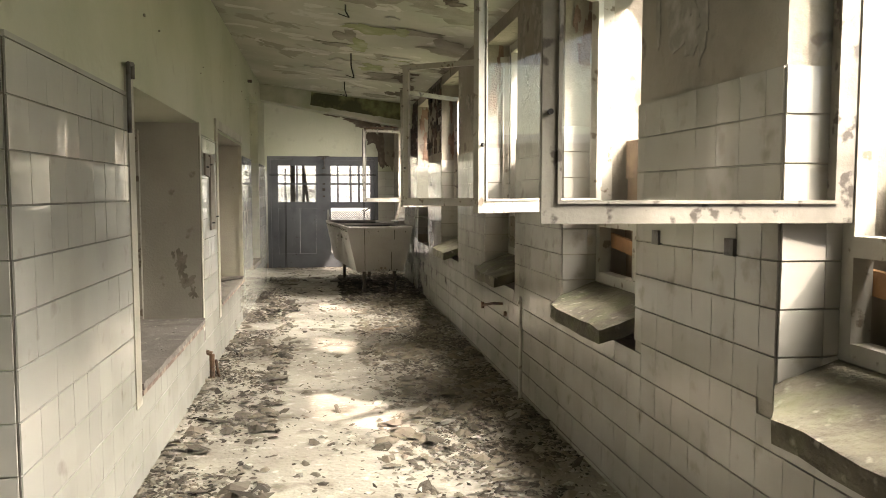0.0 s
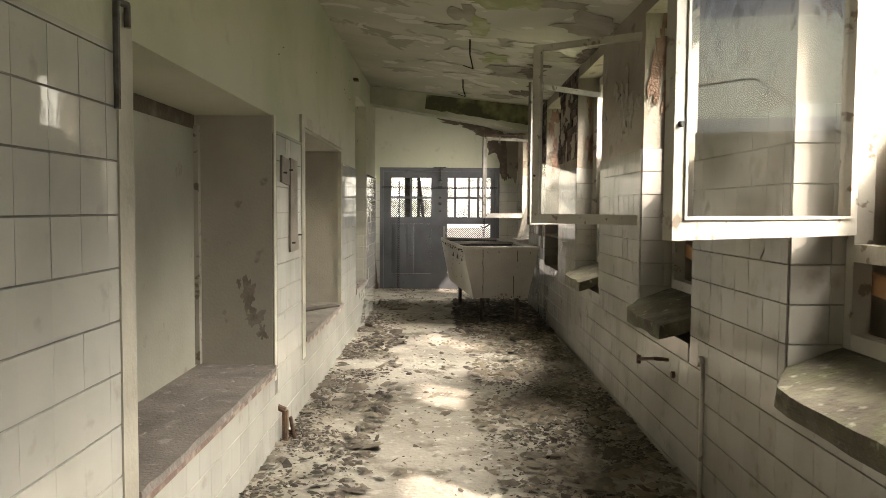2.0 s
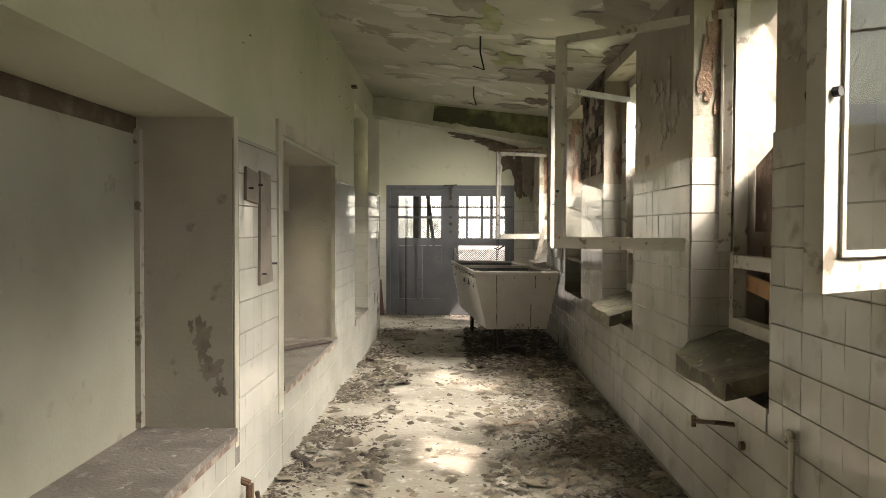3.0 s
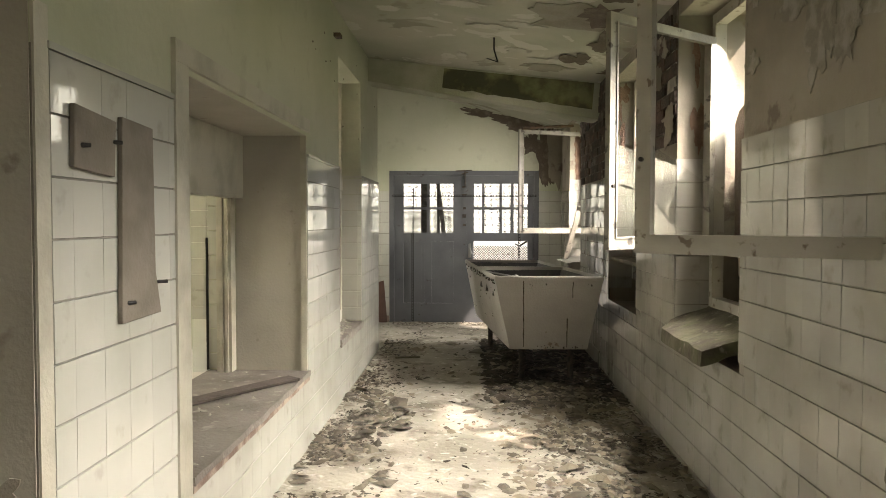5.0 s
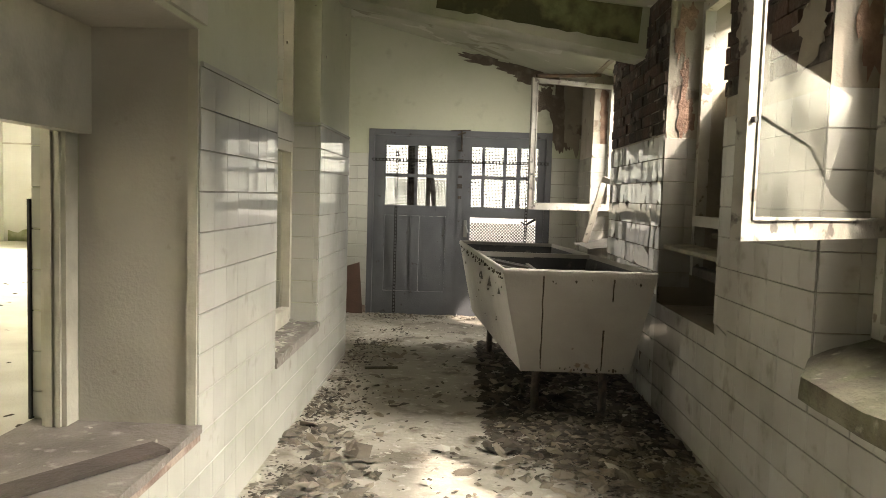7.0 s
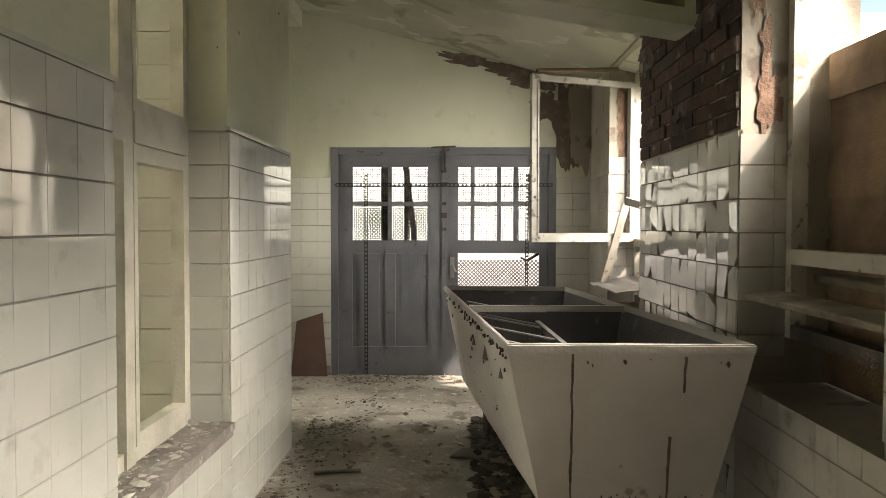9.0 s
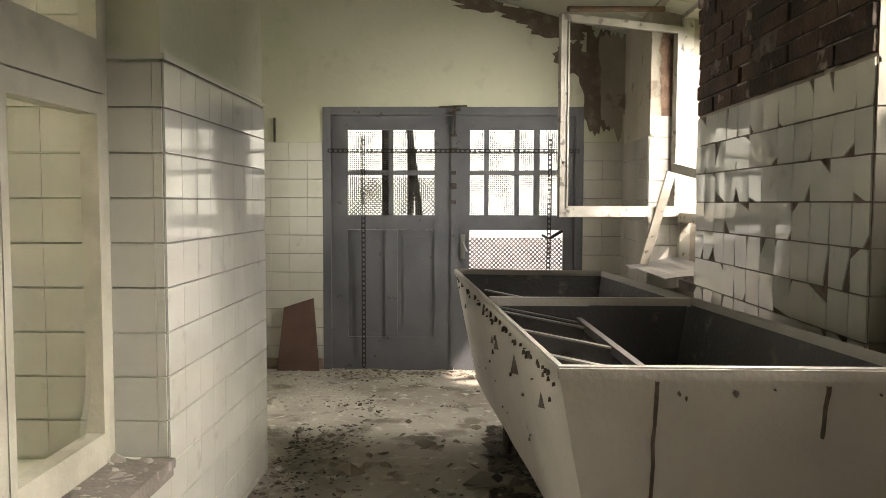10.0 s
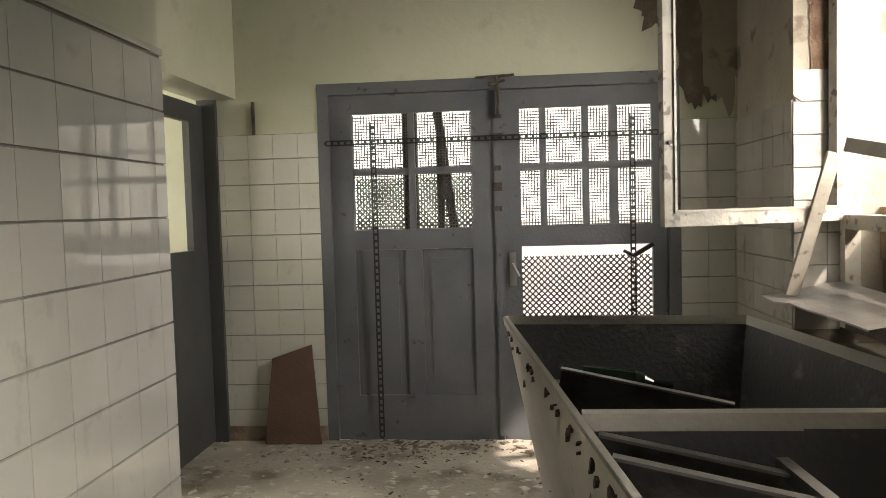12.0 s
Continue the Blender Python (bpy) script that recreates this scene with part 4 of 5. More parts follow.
# a second trough stands in the bright room
tub2 = thing("trough", "dark tapered metal trough standing in the bright hall", "trough")
HX, HY, HT = (-4.6, -2.70), (8.58, 9.44), 0.22
hall_top = [(HX[0], HY[0]), (HX[1], HY[0]), (HX[1], HY[1]), (HX[0], HY[1])]
hall_bot = [(HX[0] + HT, HY[0] + HT * 0.6), (HX[1] - HT, HY[0] + HT * 0.6), (HX[1] - HT, HY[1] - HT * 0.6), (HX[0] + HT, HY[1] - HT * 0.6)]
bm = bmesh.new()
loft(bm, [ring(hall_top, 0.95), ring(hall_bot, 0.34)], True)
part("shell", bm, M_DDOOR, tub2)
bm = bmesh.new()
loft(bm, [ring(hall_top, 0.951, 0.03), ring(hall_bot, 0.40, 0.03)], True)
part("lining", bm, M_TUBIN, tub2, "dark grey lining")
bm = bmesh.new()
rings = [ring(hall_top, 0.94, -0.004), ring(hall_top, 0.975, -0.006), ring(hall_top, 0.977, 0.034), ring(hall_top, 0.945, 0.036)]
vs = [[bm.verts.new(p) for p in r] for r in rings]
for r, s in zip(vs, vs[1:] + vs[:1]):
    for i in range(4):
        bm.faces.new((r[i], r[(i + 1) % 4], s[(i + 1) % 4], s[i]))
bmesh.ops.recalc_face_normals(bm, faces=bm.faces)
part("rim", bm, M_DDOOR, tub2)
for x in (HX[0] + 0.45, HX[1] - 0.45):
    for y in (HY[0] + 0.25, HY[1] - 0.25):
        bm = bmesh.new()
        rod(bm, (x, y, -0.004), (x, y, 0.35), 0.028, 10)
        part("leg", bm, M_RUST, tub2, "rusty leg")
ob = thing("bottle", "dark green glass bottle lying in the trough", "bottle")
bm = bmesh.new()
prof = [(0.0, 0.0), (0.035, 0.0), (0.037, 0.02), (0.037, 0.17), (0.03, 0.20), (0.014, 0.23), (0.013, 0.29), (0.0, 0.29)]
rr = [[bm.verts.new((r * math.cos(a), r * math.sin(a), z)) for a in np.linspace(0, 2 * math.pi, 14, endpoint=False)] for r, z in prof[1:-1]]
for r, s in zip(rr, rr[1:]):
    for i in range(14):
        bm.faces.new((r[i], r[(i + 1) % 14], s[(i + 1) % 14], s[i]))
bm.faces.new(rr[0][::-1])
bm.faces.new(rr[-1])
bmesh.ops.transform(bm, matrix=pose(0.36, 11.92, 0.835, 0, 96, -8), verts=bm.verts)
part("body", bm, M_BOTTLE, ob)
for i in range(1):
    bm = bmesh.new()
    box(bm, (0, -0.05, -0.008), (0.42, 0.05, 0.008), pose(0.24, 11.95, 0.80, 0, 6, -14))
    part("slat", bm, M_GREYW, tub, "grey board inside")

# ---- small fittings ----
ob = thing("wall_tap", "short rusty tap stub on the tiles", "tap")
bm = bmesh.new()
rod(bm, (1.465, 4.72, 0.58), (1.38, 4.74, 0.585), 0.011)
rod(bm, (1.38, 4.74, 0.585), (1.33, 4.92, 0.545), 0.010)
rod(bm, (1.33, 4.92, 0.52), (1.33, 4.92, 0.57), 0.013)
part("pipe", bm, M_RUST, ob)
bm = bmesh.new()
rod(bm, (1.46, 4.60, 0.52), (1.43, 4.60, 0.52), 0.02)
part("stub", bm, M_RUST, ob)
ob = thing("conduit", "pale painted pipe bent at the top on the tiles", "pipe")
bm = bmesh.new()
rod(bm, (1.425, 4.08, 0.0), (1.425, 4.08, 0.69), 0.012)
rod(bm, (1.425, 4.08, 0.69), (1.43, 4.11, 0.715), 0.012)
rod(bm, (1.43, 4.11, 0.715), (1.43, 4.15, 0.67), 0.012)
part("pipe", bm, M_WHITE, ob)
ob = thing("conduit", "thin dark pipe stub by the hatch frame", "pipe")
bm = bmesh.new()
rod(bm, (XL + 0.03, 2.70, 1.74), (XL + 0.03, 2.70, 2.06), 0.011)
rod(bm, (XL + 0.03, 2.70, 2.06), (XL + 0.03, 2.78, 2.07), 0.011)
rod(bm, (XL + 0.03, 2.78, 2.07), (XL + 0.03, 2.78, 2.0), 0.011)
part("pipe", bm, M_IRON, ob)
ob = thing("floor_pipe", "rusty pipe stub standing at the foot of the tiles", "pipe")
bm = bmesh.new()
rod(bm, (XL + 0.05, 4.98, 0), (XL + 0.05, 4.98, 0.20), 0.02)
rod(bm, (XL + 0.05, 4.98, 0.20), (XL, 4.98, 0.22), 0.02)
rod(bm, (XL + 0.09, 5.06, 0), (XL + 0.07, 5.04, 0.14), 0.012)
part("pipe", bm, M_RUST, ob)
for pts, lab in (([(5.03, 1.60), (5.25, 1.585), (5.26, 1.745), (5.035, 1.765)], "small grey-brown board screwed to the tiles"), ([(5.285, 1.155), (5.56, 1.16), (5.52, 1.30), (5.51, 1.755), (5.30, 1.765)], "long grey-brown board screwed to the tiles")):
    ob = thing("wall_board", lab, "board", "boards on the tiles")
    bm = bmesh.new()
    prism(bm, pts, -0.016, pose(XL + 0.012, 0, 0, 0, 0, 90))
    soften(bm, 0.002)
    part("panel", bm, M_CARD, ob)
    for y, z in ((pts[0][0] + 0.03, pts[0][1] + 0.06), (pts[1][0] - 0.01, pts[1][1] + 0.10)):
        bm = bmesh.new()
        rod(bm, (XL + 0.02, y, z), (XL + 0.045, y + 0.02, z), 0.006)
        part("screw", bm, M_BLACK, ob)
ob = thing("leaning_board", "brown board with a slanted top leaning on tiles", "board")
bm = bmesh.new()
prism(bm, [(-1.37, 0), (-1.02, 0), (-1.075, 0.60), (-1.32, 0.52)], 0.014, pose(0, YE - 0.10, 0.004, -5, 0, 0))
soften(bm, 0.002)
part("panel", bm, M_BROWN, ob)
for x, y, h in ((0.37, 7.25, 0.26), (0.36, 9.35, 0.2), (0.25, 5.2, 0.1)):
    ob = thing("ceiling_wire", "bent dark wire hanging from the ceiling", "wire", "ceiling wires")
    z = ceil_a(x)
    bm = bmesh.new()
    rod(bm, (x, y, z + 0.03), (x, y, z - h * 0.5), 0.007)
    rod(bm, (x, y, z - h * 0.5), (x + 0.03, y, z - h), 0.006)
    rod(bm, (x + 0.03, y, z - h), (x - 0.06, y, z - h + 0.03), 0.004)
    part("wire", bm, M_BLACK, ob)
ob = thing("wall_bracket", "small rusty bracket high on the inner wall", "bracket")
boxes("plate", M_RUST, ob, ((XL - 0.002, 8.85, 2.86), (XL + 0.05, 8.95, 2.885)), bevel=0.004)
for y in (1.33, 1.92):
    ob = thing("wall_plate", "small grey plate on the tiles", "plate", "plates on the tiles")
    boxes("plate", M_IRON, ob, ((XR - 0.022, y, 1.24), (XR - 0.004, y + 0.06, 1.30)), bevel=0.004)
ob = thing("wall_plate", "small dark fixing on the end wall", "plate")
boxes("plate", M_IRON, ob, ((-1.40, YE - 0.02, 1.88), (-1.385, YE + 0.002, 2.08)), bevel=0.002)
ob = thing("casement_stay", "dark iron stay hanging over the far window", "stay")
bm = bmesh.new()
rod(bm, (0.80, 12.50, 2.60), (1.46, 12.75, 2.66), 0.018)
part("bar", bm, M_RUST, ob)


# bared and mouldy patches: thin raised layers with ragged outlines
def blot(name, centre, rx, rz, m, material, label, seed, rough=0.45):
    bm = bmesh.new()
    pts = []
    for i in range(44):
        a = 2 * math.pi * i / 44
        k = 1 + rough * noise.noise((math.cos(a) * 1.7, math.sin(a) * 1.7, seed)) + rough * 0.5 * noise.noise((math.cos(a) * 5, math.sin(a) * 5, seed + 3))
        pts.append((centre[0] + rx * k * math.cos(a), centre[1] + rz * k * math.sin(a)))
    prism(bm, pts, 0.004, m)
    ob = part(name, bm, material, None, label, "structure")
    return tagged(ob, category="stain")


END = pose(0, YE - 0.0065, 0)
def on_end(x, z, lean=0, off=0.0065):
    return pose(x, YE - off, z, 0, lean, 0)


blot("bare_patch_1", (0, 0), 0.13, 0.42, on_end(1.24, 2.36), M_PATCH, "dark bared plaster on the end wall", 1, 0.6)
blot("bare_patch_2", (0, 0), 0.15, 0.16, on_end(1.02, 2.55, 0, 0.011), M_PATCH, "dark bared plaster on the end wall", 4, 0.7)
blot("bare_patch_3", (0, 0), 0.13, 0.45, on_end(1.39, 2.42, 0, 0.011), M_STAIN, "damp plaster on the end wall", 7)
blot("bare_patch_4", (0, 0), 0.36, 0.055, on_end(0.36, 2.965, 11), M_PATCH, "strip of bared plaster under the ceiling", 9, 0.7)
blot("bare_patch_5", (0, 0), 0.30, 0.085, on_end(0.84, 2.83, 16, 0.011), M_PATCH, "ragged strip of bared plaster under the ceiling", 12, 0.7)
BEAM = pose(0, YB - 0.0055, 0)
bm = bmesh.new()
prism(bm, [(-0.12 + 1.5 * i / 20, 2.78 - 0.15 * (-0.12 + 1.5 * i / 20) + 0.025 * noise.noise((i * 0.9, 1, 1))) for i in range(21)] + [(1.40, 2.835), (-0.10, 2.99)], 0.004, BEAM)
tagged(part("mould_patch", bm, M_MOULD, None, "dark green mould on the beam", "structure"), category="stain")
for i, (x, z, rx, rz) in enumerate(((-1.02, 0.93, 0.035, 0.07), (-0.97, 0.80, 0.05, 0.06), (-0.93, 0.70, 0.025, 0.04), (-1.07, 0.99, 0.012, 0.03))):
    blot(f"reveal_stain_{i + 1}", (x, z), rx, rz, pose(0, L1[1] - 0.0095, 0), M_SMEAR, "grey stain on the hatch lining", 15 + i, 1.1)


def on_ceiling(x, y, drop=0.02):
    return pose(x, y, ceil_a(x) - drop, 0, math.degrees(math.atan(0.112)), 0) @ pose(0, 0, 0, -90, 0, 0)


def flakes(name, parent, spots, material, label, rough=0.8):
    """Ragged thin plates of peeling plaster, joined; spots: (matrix, rx, rz)."""
    bm = bmesh.new()
    for n, (m, rx, rz) in enumerate(spots):
        pts = []
        for i in range(26):
            a = 2 * math.pi * i / 26
            k = 1 + rough * noise.noise((math.cos(a) * 1.6, math.sin(a) * 1.6, n * 3.1)) + rough * 0.6 * noise.noise((math.cos(a) * 5, math.sin(a) * 5, n * 3.1 + 1))
            pts.append((rx * k * math.cos(a), rz * k * math.sin(a)))
        prism(bm, pts, 0.0012 + 0.0005 * n, m @ pose(0, -0.0003 * n, 0))
    return part(name, bm, material, parent, label, "stuff")


rng = np.random.default_rng(31)
cl = [o for o in scene.objects if o.name == "ceiling"][0]
flakes("bared_patches", cl, [(on_ceiling(rng.uniform(-0.1, 1.3), rng.uniform(4.6, 10.3), 0.007), rng.uniform(0.10, 0.36), rng.uniform(0.10, 0.30)) for _ in range(11)], M_BARED, "bared grey plaster")
flakes("paint_flakes", cl, [(on_ceiling(rng.uniform(0.0, 1.35), rng.uniform(5.0, 10.5), 0.010), rng.uniform(0.04, 0.20), rng.uniform(0.03, 0.14)) for _ in range(15)], M_PALEFL, "hanging pale paint flakes")
flakes("algae_patches", cl, [(on_ceiling(rng.normal(0.55, 0.28), rng.normal(6.7, 0.7), 0.009), rng.uniform(0.10, 0.30), rng.uniform(0.10, 0.30)) for _ in range(5)], M_ALGAE, "green algae")
flakes("dark_patches", cl, [(on_ceiling(rng.normal(1.15, 0.15), rng.uniform(4.6, 10.3), 0.012), rng.uniform(0.05, 0.18), rng.uniform(0.08, 0.3)) for _ in range(7)], M_PATCH, "dark damp patches")
# ragged brickwork and plaster round the upper lights, stains on the piers
for k, (a, b) in enumerate(WINDOWS):
    flakes("bared_brick", wall_right, [(pose(rng.uniform(1.52, 1.66), b - 0.007, rng.uniform(1.95, 2.68)), rng.uniform(0.015, 0.05), rng.uniform(0.05, 0.16)) for _ in range(6)], M_BRICKR, "bared red brick")
    if k:
        flakes("damp_stains", wall_right, [(pose(XR - 0.006, rng.uniform(WINDOWS[k - 1][1] + 0.08, a - 0.08), rng.uniform(1.95, 2.7), 0, 0, -90), rng.uniform(0.03, 0.16), rng.uniform(0.04, 0.22)) for _ in range(9 if k not in (4, 5) else 3)], M_SMEAR, "dark damp stains")
flakes("plaster_remnants", wall_right, [(pose(XR - 0.022, rng.uniform(7.95, 8.9), rng.uniform(1.95, 2.7), 0, 0, -90), rng.uniform(0.05, 0.15), rng.uniform(0.04, 0.12)) for _ in range(9)], M_STAIN, "remnants of grey plaster")
flakes("plaster_remnants", wall_right, [(pose(XR - 0.022, rng.uniform(10.2, 11.9), rng.uniform(1.95, 2.7), 0, 0, -90), rng.uniform(0.03, 0.09), rng.uniform(0.02, 0.06)) for _ in range(12)], M_MORTAR, "remnants of dark mortar")
flakes("wall_scuffs", wall_left, [(pose(XL + 0.003, rng.uniform(1.6, 11.3), rng.uniform(2.15, 2.95), 0, 0, 90), rng.uniform(0.004, 0.014), rng.uniform(0.003, 0.010)) for _ in range(22)], M_SMEAR, "small scuffs and holes")

# damp green foot of the hall's end wall
bm = bmesh.new()
n = 60
pts = [(-10.9 + 7.5 * i / n, 0.27 + 0.09 * noise.noise((i * 0.35, 1, 7)) + 0.05 * noise.noise((i * 1.3, 4, 7))) for i in range(n + 1)]
prism(bm, [(-10.9, 0.0)] + pts + [(-3.4, 0.0)], 0.004, pose(0, ROOM[2] - 0.003, 0))
tagged(part("algae_strip", bm, M_ALGAE, None, "green algae along the foot of the hall wall", "structure"), category="stain")


# ---- litter ----
def litter(name, spots, size, material, label, lift=0.004, parent=None):
    """Flat crumpled chips lying about; spots: rows of x, y, z."""
    rng = np.random.default_rng(len(spots))
    verts, faces = [], []
    for x, y, z in spots:
        n = int(rng.integers(4, 7))
        r = size * rng.lognormal(0, 0.5)
        r = min(r, size * 3)
        st, tx, ty = rng.uniform(0.35, 1), rng.normal(0, 0.22), rng.normal(0, 0.22)
        a0, turn = rng.uniform(0, 6.3), rng.uniform(0, 3.2)
        k = len(verts)
        verts.append((x, y, z + lift + r * rng.uniform(0.1, 0.4)))
        for i in range(n):
            a = a0 + 2 * math.pi * i / n
            u, w = r * rng.uniform(0.6, 1.2) * math.cos(a), r * st * rng.uniform(0.6, 1.2) * math.sin(a)
            dx, dy = u * math.cos(turn) - w * math.sin(turn), u * math.sin(turn) + w * math.cos(turn)
            verts.append((x + dx, y + dy, max(z + 0.001, z + lift + tx * dx + ty * dy)))
        for i in range(n):
            faces.append((k, k + 1 + i, k + 1 + (i + 1) % n))
        faces.append(tuple(k + 1 + i for i in range(n))[::-1])
    me = bpy.data.meshes.new(name)
    me.from_pydata(verts, [], faces)
    me.materials.append(material)
    ob = new(name, me)
    ob.parent = parent
    return tagged(ob, label, "litter", kind="stuff")


def scatter(n, seed, dens, x0=XL + 0.02, x1=XR - 0.02, y0=-1.0, y1=YE - 0.05):
    rng, out = np.random.default_rng(seed), []
    while len(out) < n:
        x, y, k = rng.uniform(x0, x1), rng.uniform(y0, y1), rng.uniform()
        if k < dens(x, y):
            out.append((x, y, 0.010 * noise.noise((x * 3, y * 3, 0)) + 0.006 * noise.noise((x * 11, y * 11, 5))))
    return out


def d_dark(x, y):
    c = max(0.0, noise.noise((x * 1.7, y * 1.7, 8)) + 0.25)
    edge = max(0, 1 - (x - XL) / 0.62) + max(0, (x - 0.34) / 0.7)
    return min(1.0, (0.015 + 1.1 * edge) * c) * (1 if 1.5 < y < 10.2 else 0.35)


def d_pale(x, y):
    c = max(0.0, noise.noise((x * 2.3, y * 2.3, 3)) + 0.3)
    return (0.14 + 0.6 * max(0, (x - 0.2)) + 0.3 * max(0, -0.35 - x)) * c


litter("leaf_litter", scatter(11500, 1, d_dark), 0.0135, M_LITTER, "dry brown leaf litter strewn over the floor")
litter("dark_litter", scatter(8500, 2, d_dark), 0.013, M_DARKF, "dark crumbs and soil on the floor")
litter("plaster_flakes", scatter(5200, 3, d_pale), 0.0105, M_FLAKE, "pale plaster flakes fallen on the floor")
litter("plaster_chunks", scatter(420, 4, d_pale), 0.030, M_FLAKE, "larger broken pieces of plaster and tile", 0.008)
rng = np.random.default_rng(5)
litter("rubble", scatter(3800, 9, lambda x, y: max(0.0, noise.noise((x * 1.5, y * 1.5, 4)) + 0.45) * (0.08 + 0.92 * (x > 0.38)) * (1 if y > 3.5 else 0.5), -0.55, XR - 0.03, 0.5, 12.5), 0.030, M_RUBBLE, "flat tan chips of plaster and stone", 0.008)
litter("edge_rubble", scatter(900, 10, lambda x, y: max(0.0, noise.noise((x * 2.5, y * 1.1, 6)) + 0.2), XL + 0.02, -0.25, 2.0, 9.5), 0.034, M_LITTER, "dark leaves and chips along the inner wall", 0.01)
litter("fine_litter", scatter(9000, 6, lambda x, y: 0.5 * d_dark(x, y) + 0.5 * d_pale(x, y)), 0.009, M_LITTER, "fine crumbs of soil and leaf on the floor")
litter("dark_soil", scatter(5200, 7, lambda x, y: 1.0 if y > 9.5 else 0.45, 0.30, 1.44, 9.1, 12.25), 0.03, M_DARKF, "black rotten litter under the trough")
litter("bay_crumbs", [(x, y, 0.0) for x, y, z in scatter(700, 8, lambda x, y: 0.4 + noise.noise((x * 3, y * 3, 1)), -1.7, XL, 11.6, YE - 0.03)], 0.012, M_FLAKE, "crumbs along the foot of the end wall")
litter("door_crumbs", [(x, y, z) for x, y, z in scatter(420, 15, lambda x, y: (y - 13.5) * 2.2, -0.95, 1.1, 13.5, YE - 0.02)], 0.015, M_RUBBLE, "brown crumbs along the foot of the double door")
litter("hall_crumbs", [(rng.uniform(-8, -1.7), rng.uniform(7, 22), 0.0) for _ in range(420)], 0.03, M_DARKF, "dark crumbs strewn over the hall floor")
litter("ledge_crumbs", [(rng.uniform(-1.04, -0.88), rng.uniform(9.1, 10.2), 0.508) for _ in range(150)], 0.016, M_FLAKE, "pale paint crumbs on a ledge")
litter("ledge_dust", [(rng.uniform(-1.28, -0.89), rng.uniform(2.9, 7.8), 0.503) for _ in range(120)], 0.012, M_FLAKE, "small plaster crumbs on the hatch ledges")
litter("trough_litter", [(rng.normal(0.87, 0.085), rng.uniform(9.75, 10.85), 0.63 + rng.uniform(0, 0.08)) for _ in range(1100)], 0.015, mat("straw_litter", (0.26, 0.22, 0.17), 0.9, rnd=0.7, island=True), "dry straw-coloured litter heaped in the trough")
bm = bmesh.new()
bmesh.ops.create_uvsphere(bm, u_segments=20, v_segments=10, radius=1)
for p in bm.verts:
    p.co = Vector((0.86 + p.co.x * 0.19, 10.30 + p.co.y * 0.54, 0.53 + p.co.z * 0.14 * (1 + 0.5 * noise.noise(p.co * 3))))
tagged(part("rubbish_heap", bm, M_LITTER, None, "heap of litter in the trough"), category="rubbish")
ob = thing("fallen_board", "thin grey broken board lying on the floor", "board", "loose boards")
bm = bmesh.new()
prism(bm, [(-0.16, -0.06), (0.15, -0.07), (0.18, 0.03), (-0.05, 0.08)], 0.015, pose(0.30, 11.35, 0.03, -84, 4, 10))
soften(bm, 0.003)
part("board", bm, M_CARD, ob)
ob = thing("stick", "thin broken stick on the floor", "stick", "sticks")
bm = bmesh.new()
rod(bm, (-0.62, 11.0, 0.014), (-0.36, 11.05, 0.014), 0.011)
part("shaft", bm, M_GREYW, ob)
ob = thing("stick", "thin dark stick on the litter", "stick", "sticks")
bm = bmesh.new()
rod(bm, (0.55, 6.8, 0.02), (0.85, 7.0, 0.02), 0.008)
part("shaft", bm, M_WOOD, ob)

# ---- tiles and bricks ----
TS, TJ, JU = 0.1505, 0.0034, 0.0007
TILE_MESH = {}


def tile_shape(w, h, cut):
    """Outline of a tile, with one corner broken off where cut is given as (corner, size a, size b)."""
    pts = [(0, 0), (w, 0), (w, h), (0, h)]
    if cut:
        c, a, b = cut
        p, prev, nxt = pts[c], pts[c - 1], pts[(c + 1) % 4]
        to = lambda q, d: (p[0] + (q[0] - p[0]) * min(1, d / max(w, h)), p[1] + (q[1] - p[1]) * min(1, d / max(w, h)))
        pts[c:c + 1] = [to(prev, a), to(nxt, b)]
    return pts


def tile_geo(w, h, cut=None):
    pts = tile_shape(w, h, cut)
    n, c, i, k2 = len(pts), (w / 2, h / 2), 0.0016, 0.0006
    inner = [(x + (c[0] - x) * k2 / (w / 2), y + (c[1] - y) * i / (h / 2)) for x, y in pts]
    verts = [(x, y, 0.0) for x, y in pts] + [(x, y, 0.0055) for x, y in inner]
    faces = [tuple(range(n, 2 * n))] + [(k, (k + 1) % n, n + (k + 1) % n, n + k) for k in range(n)]
    return verts, faces


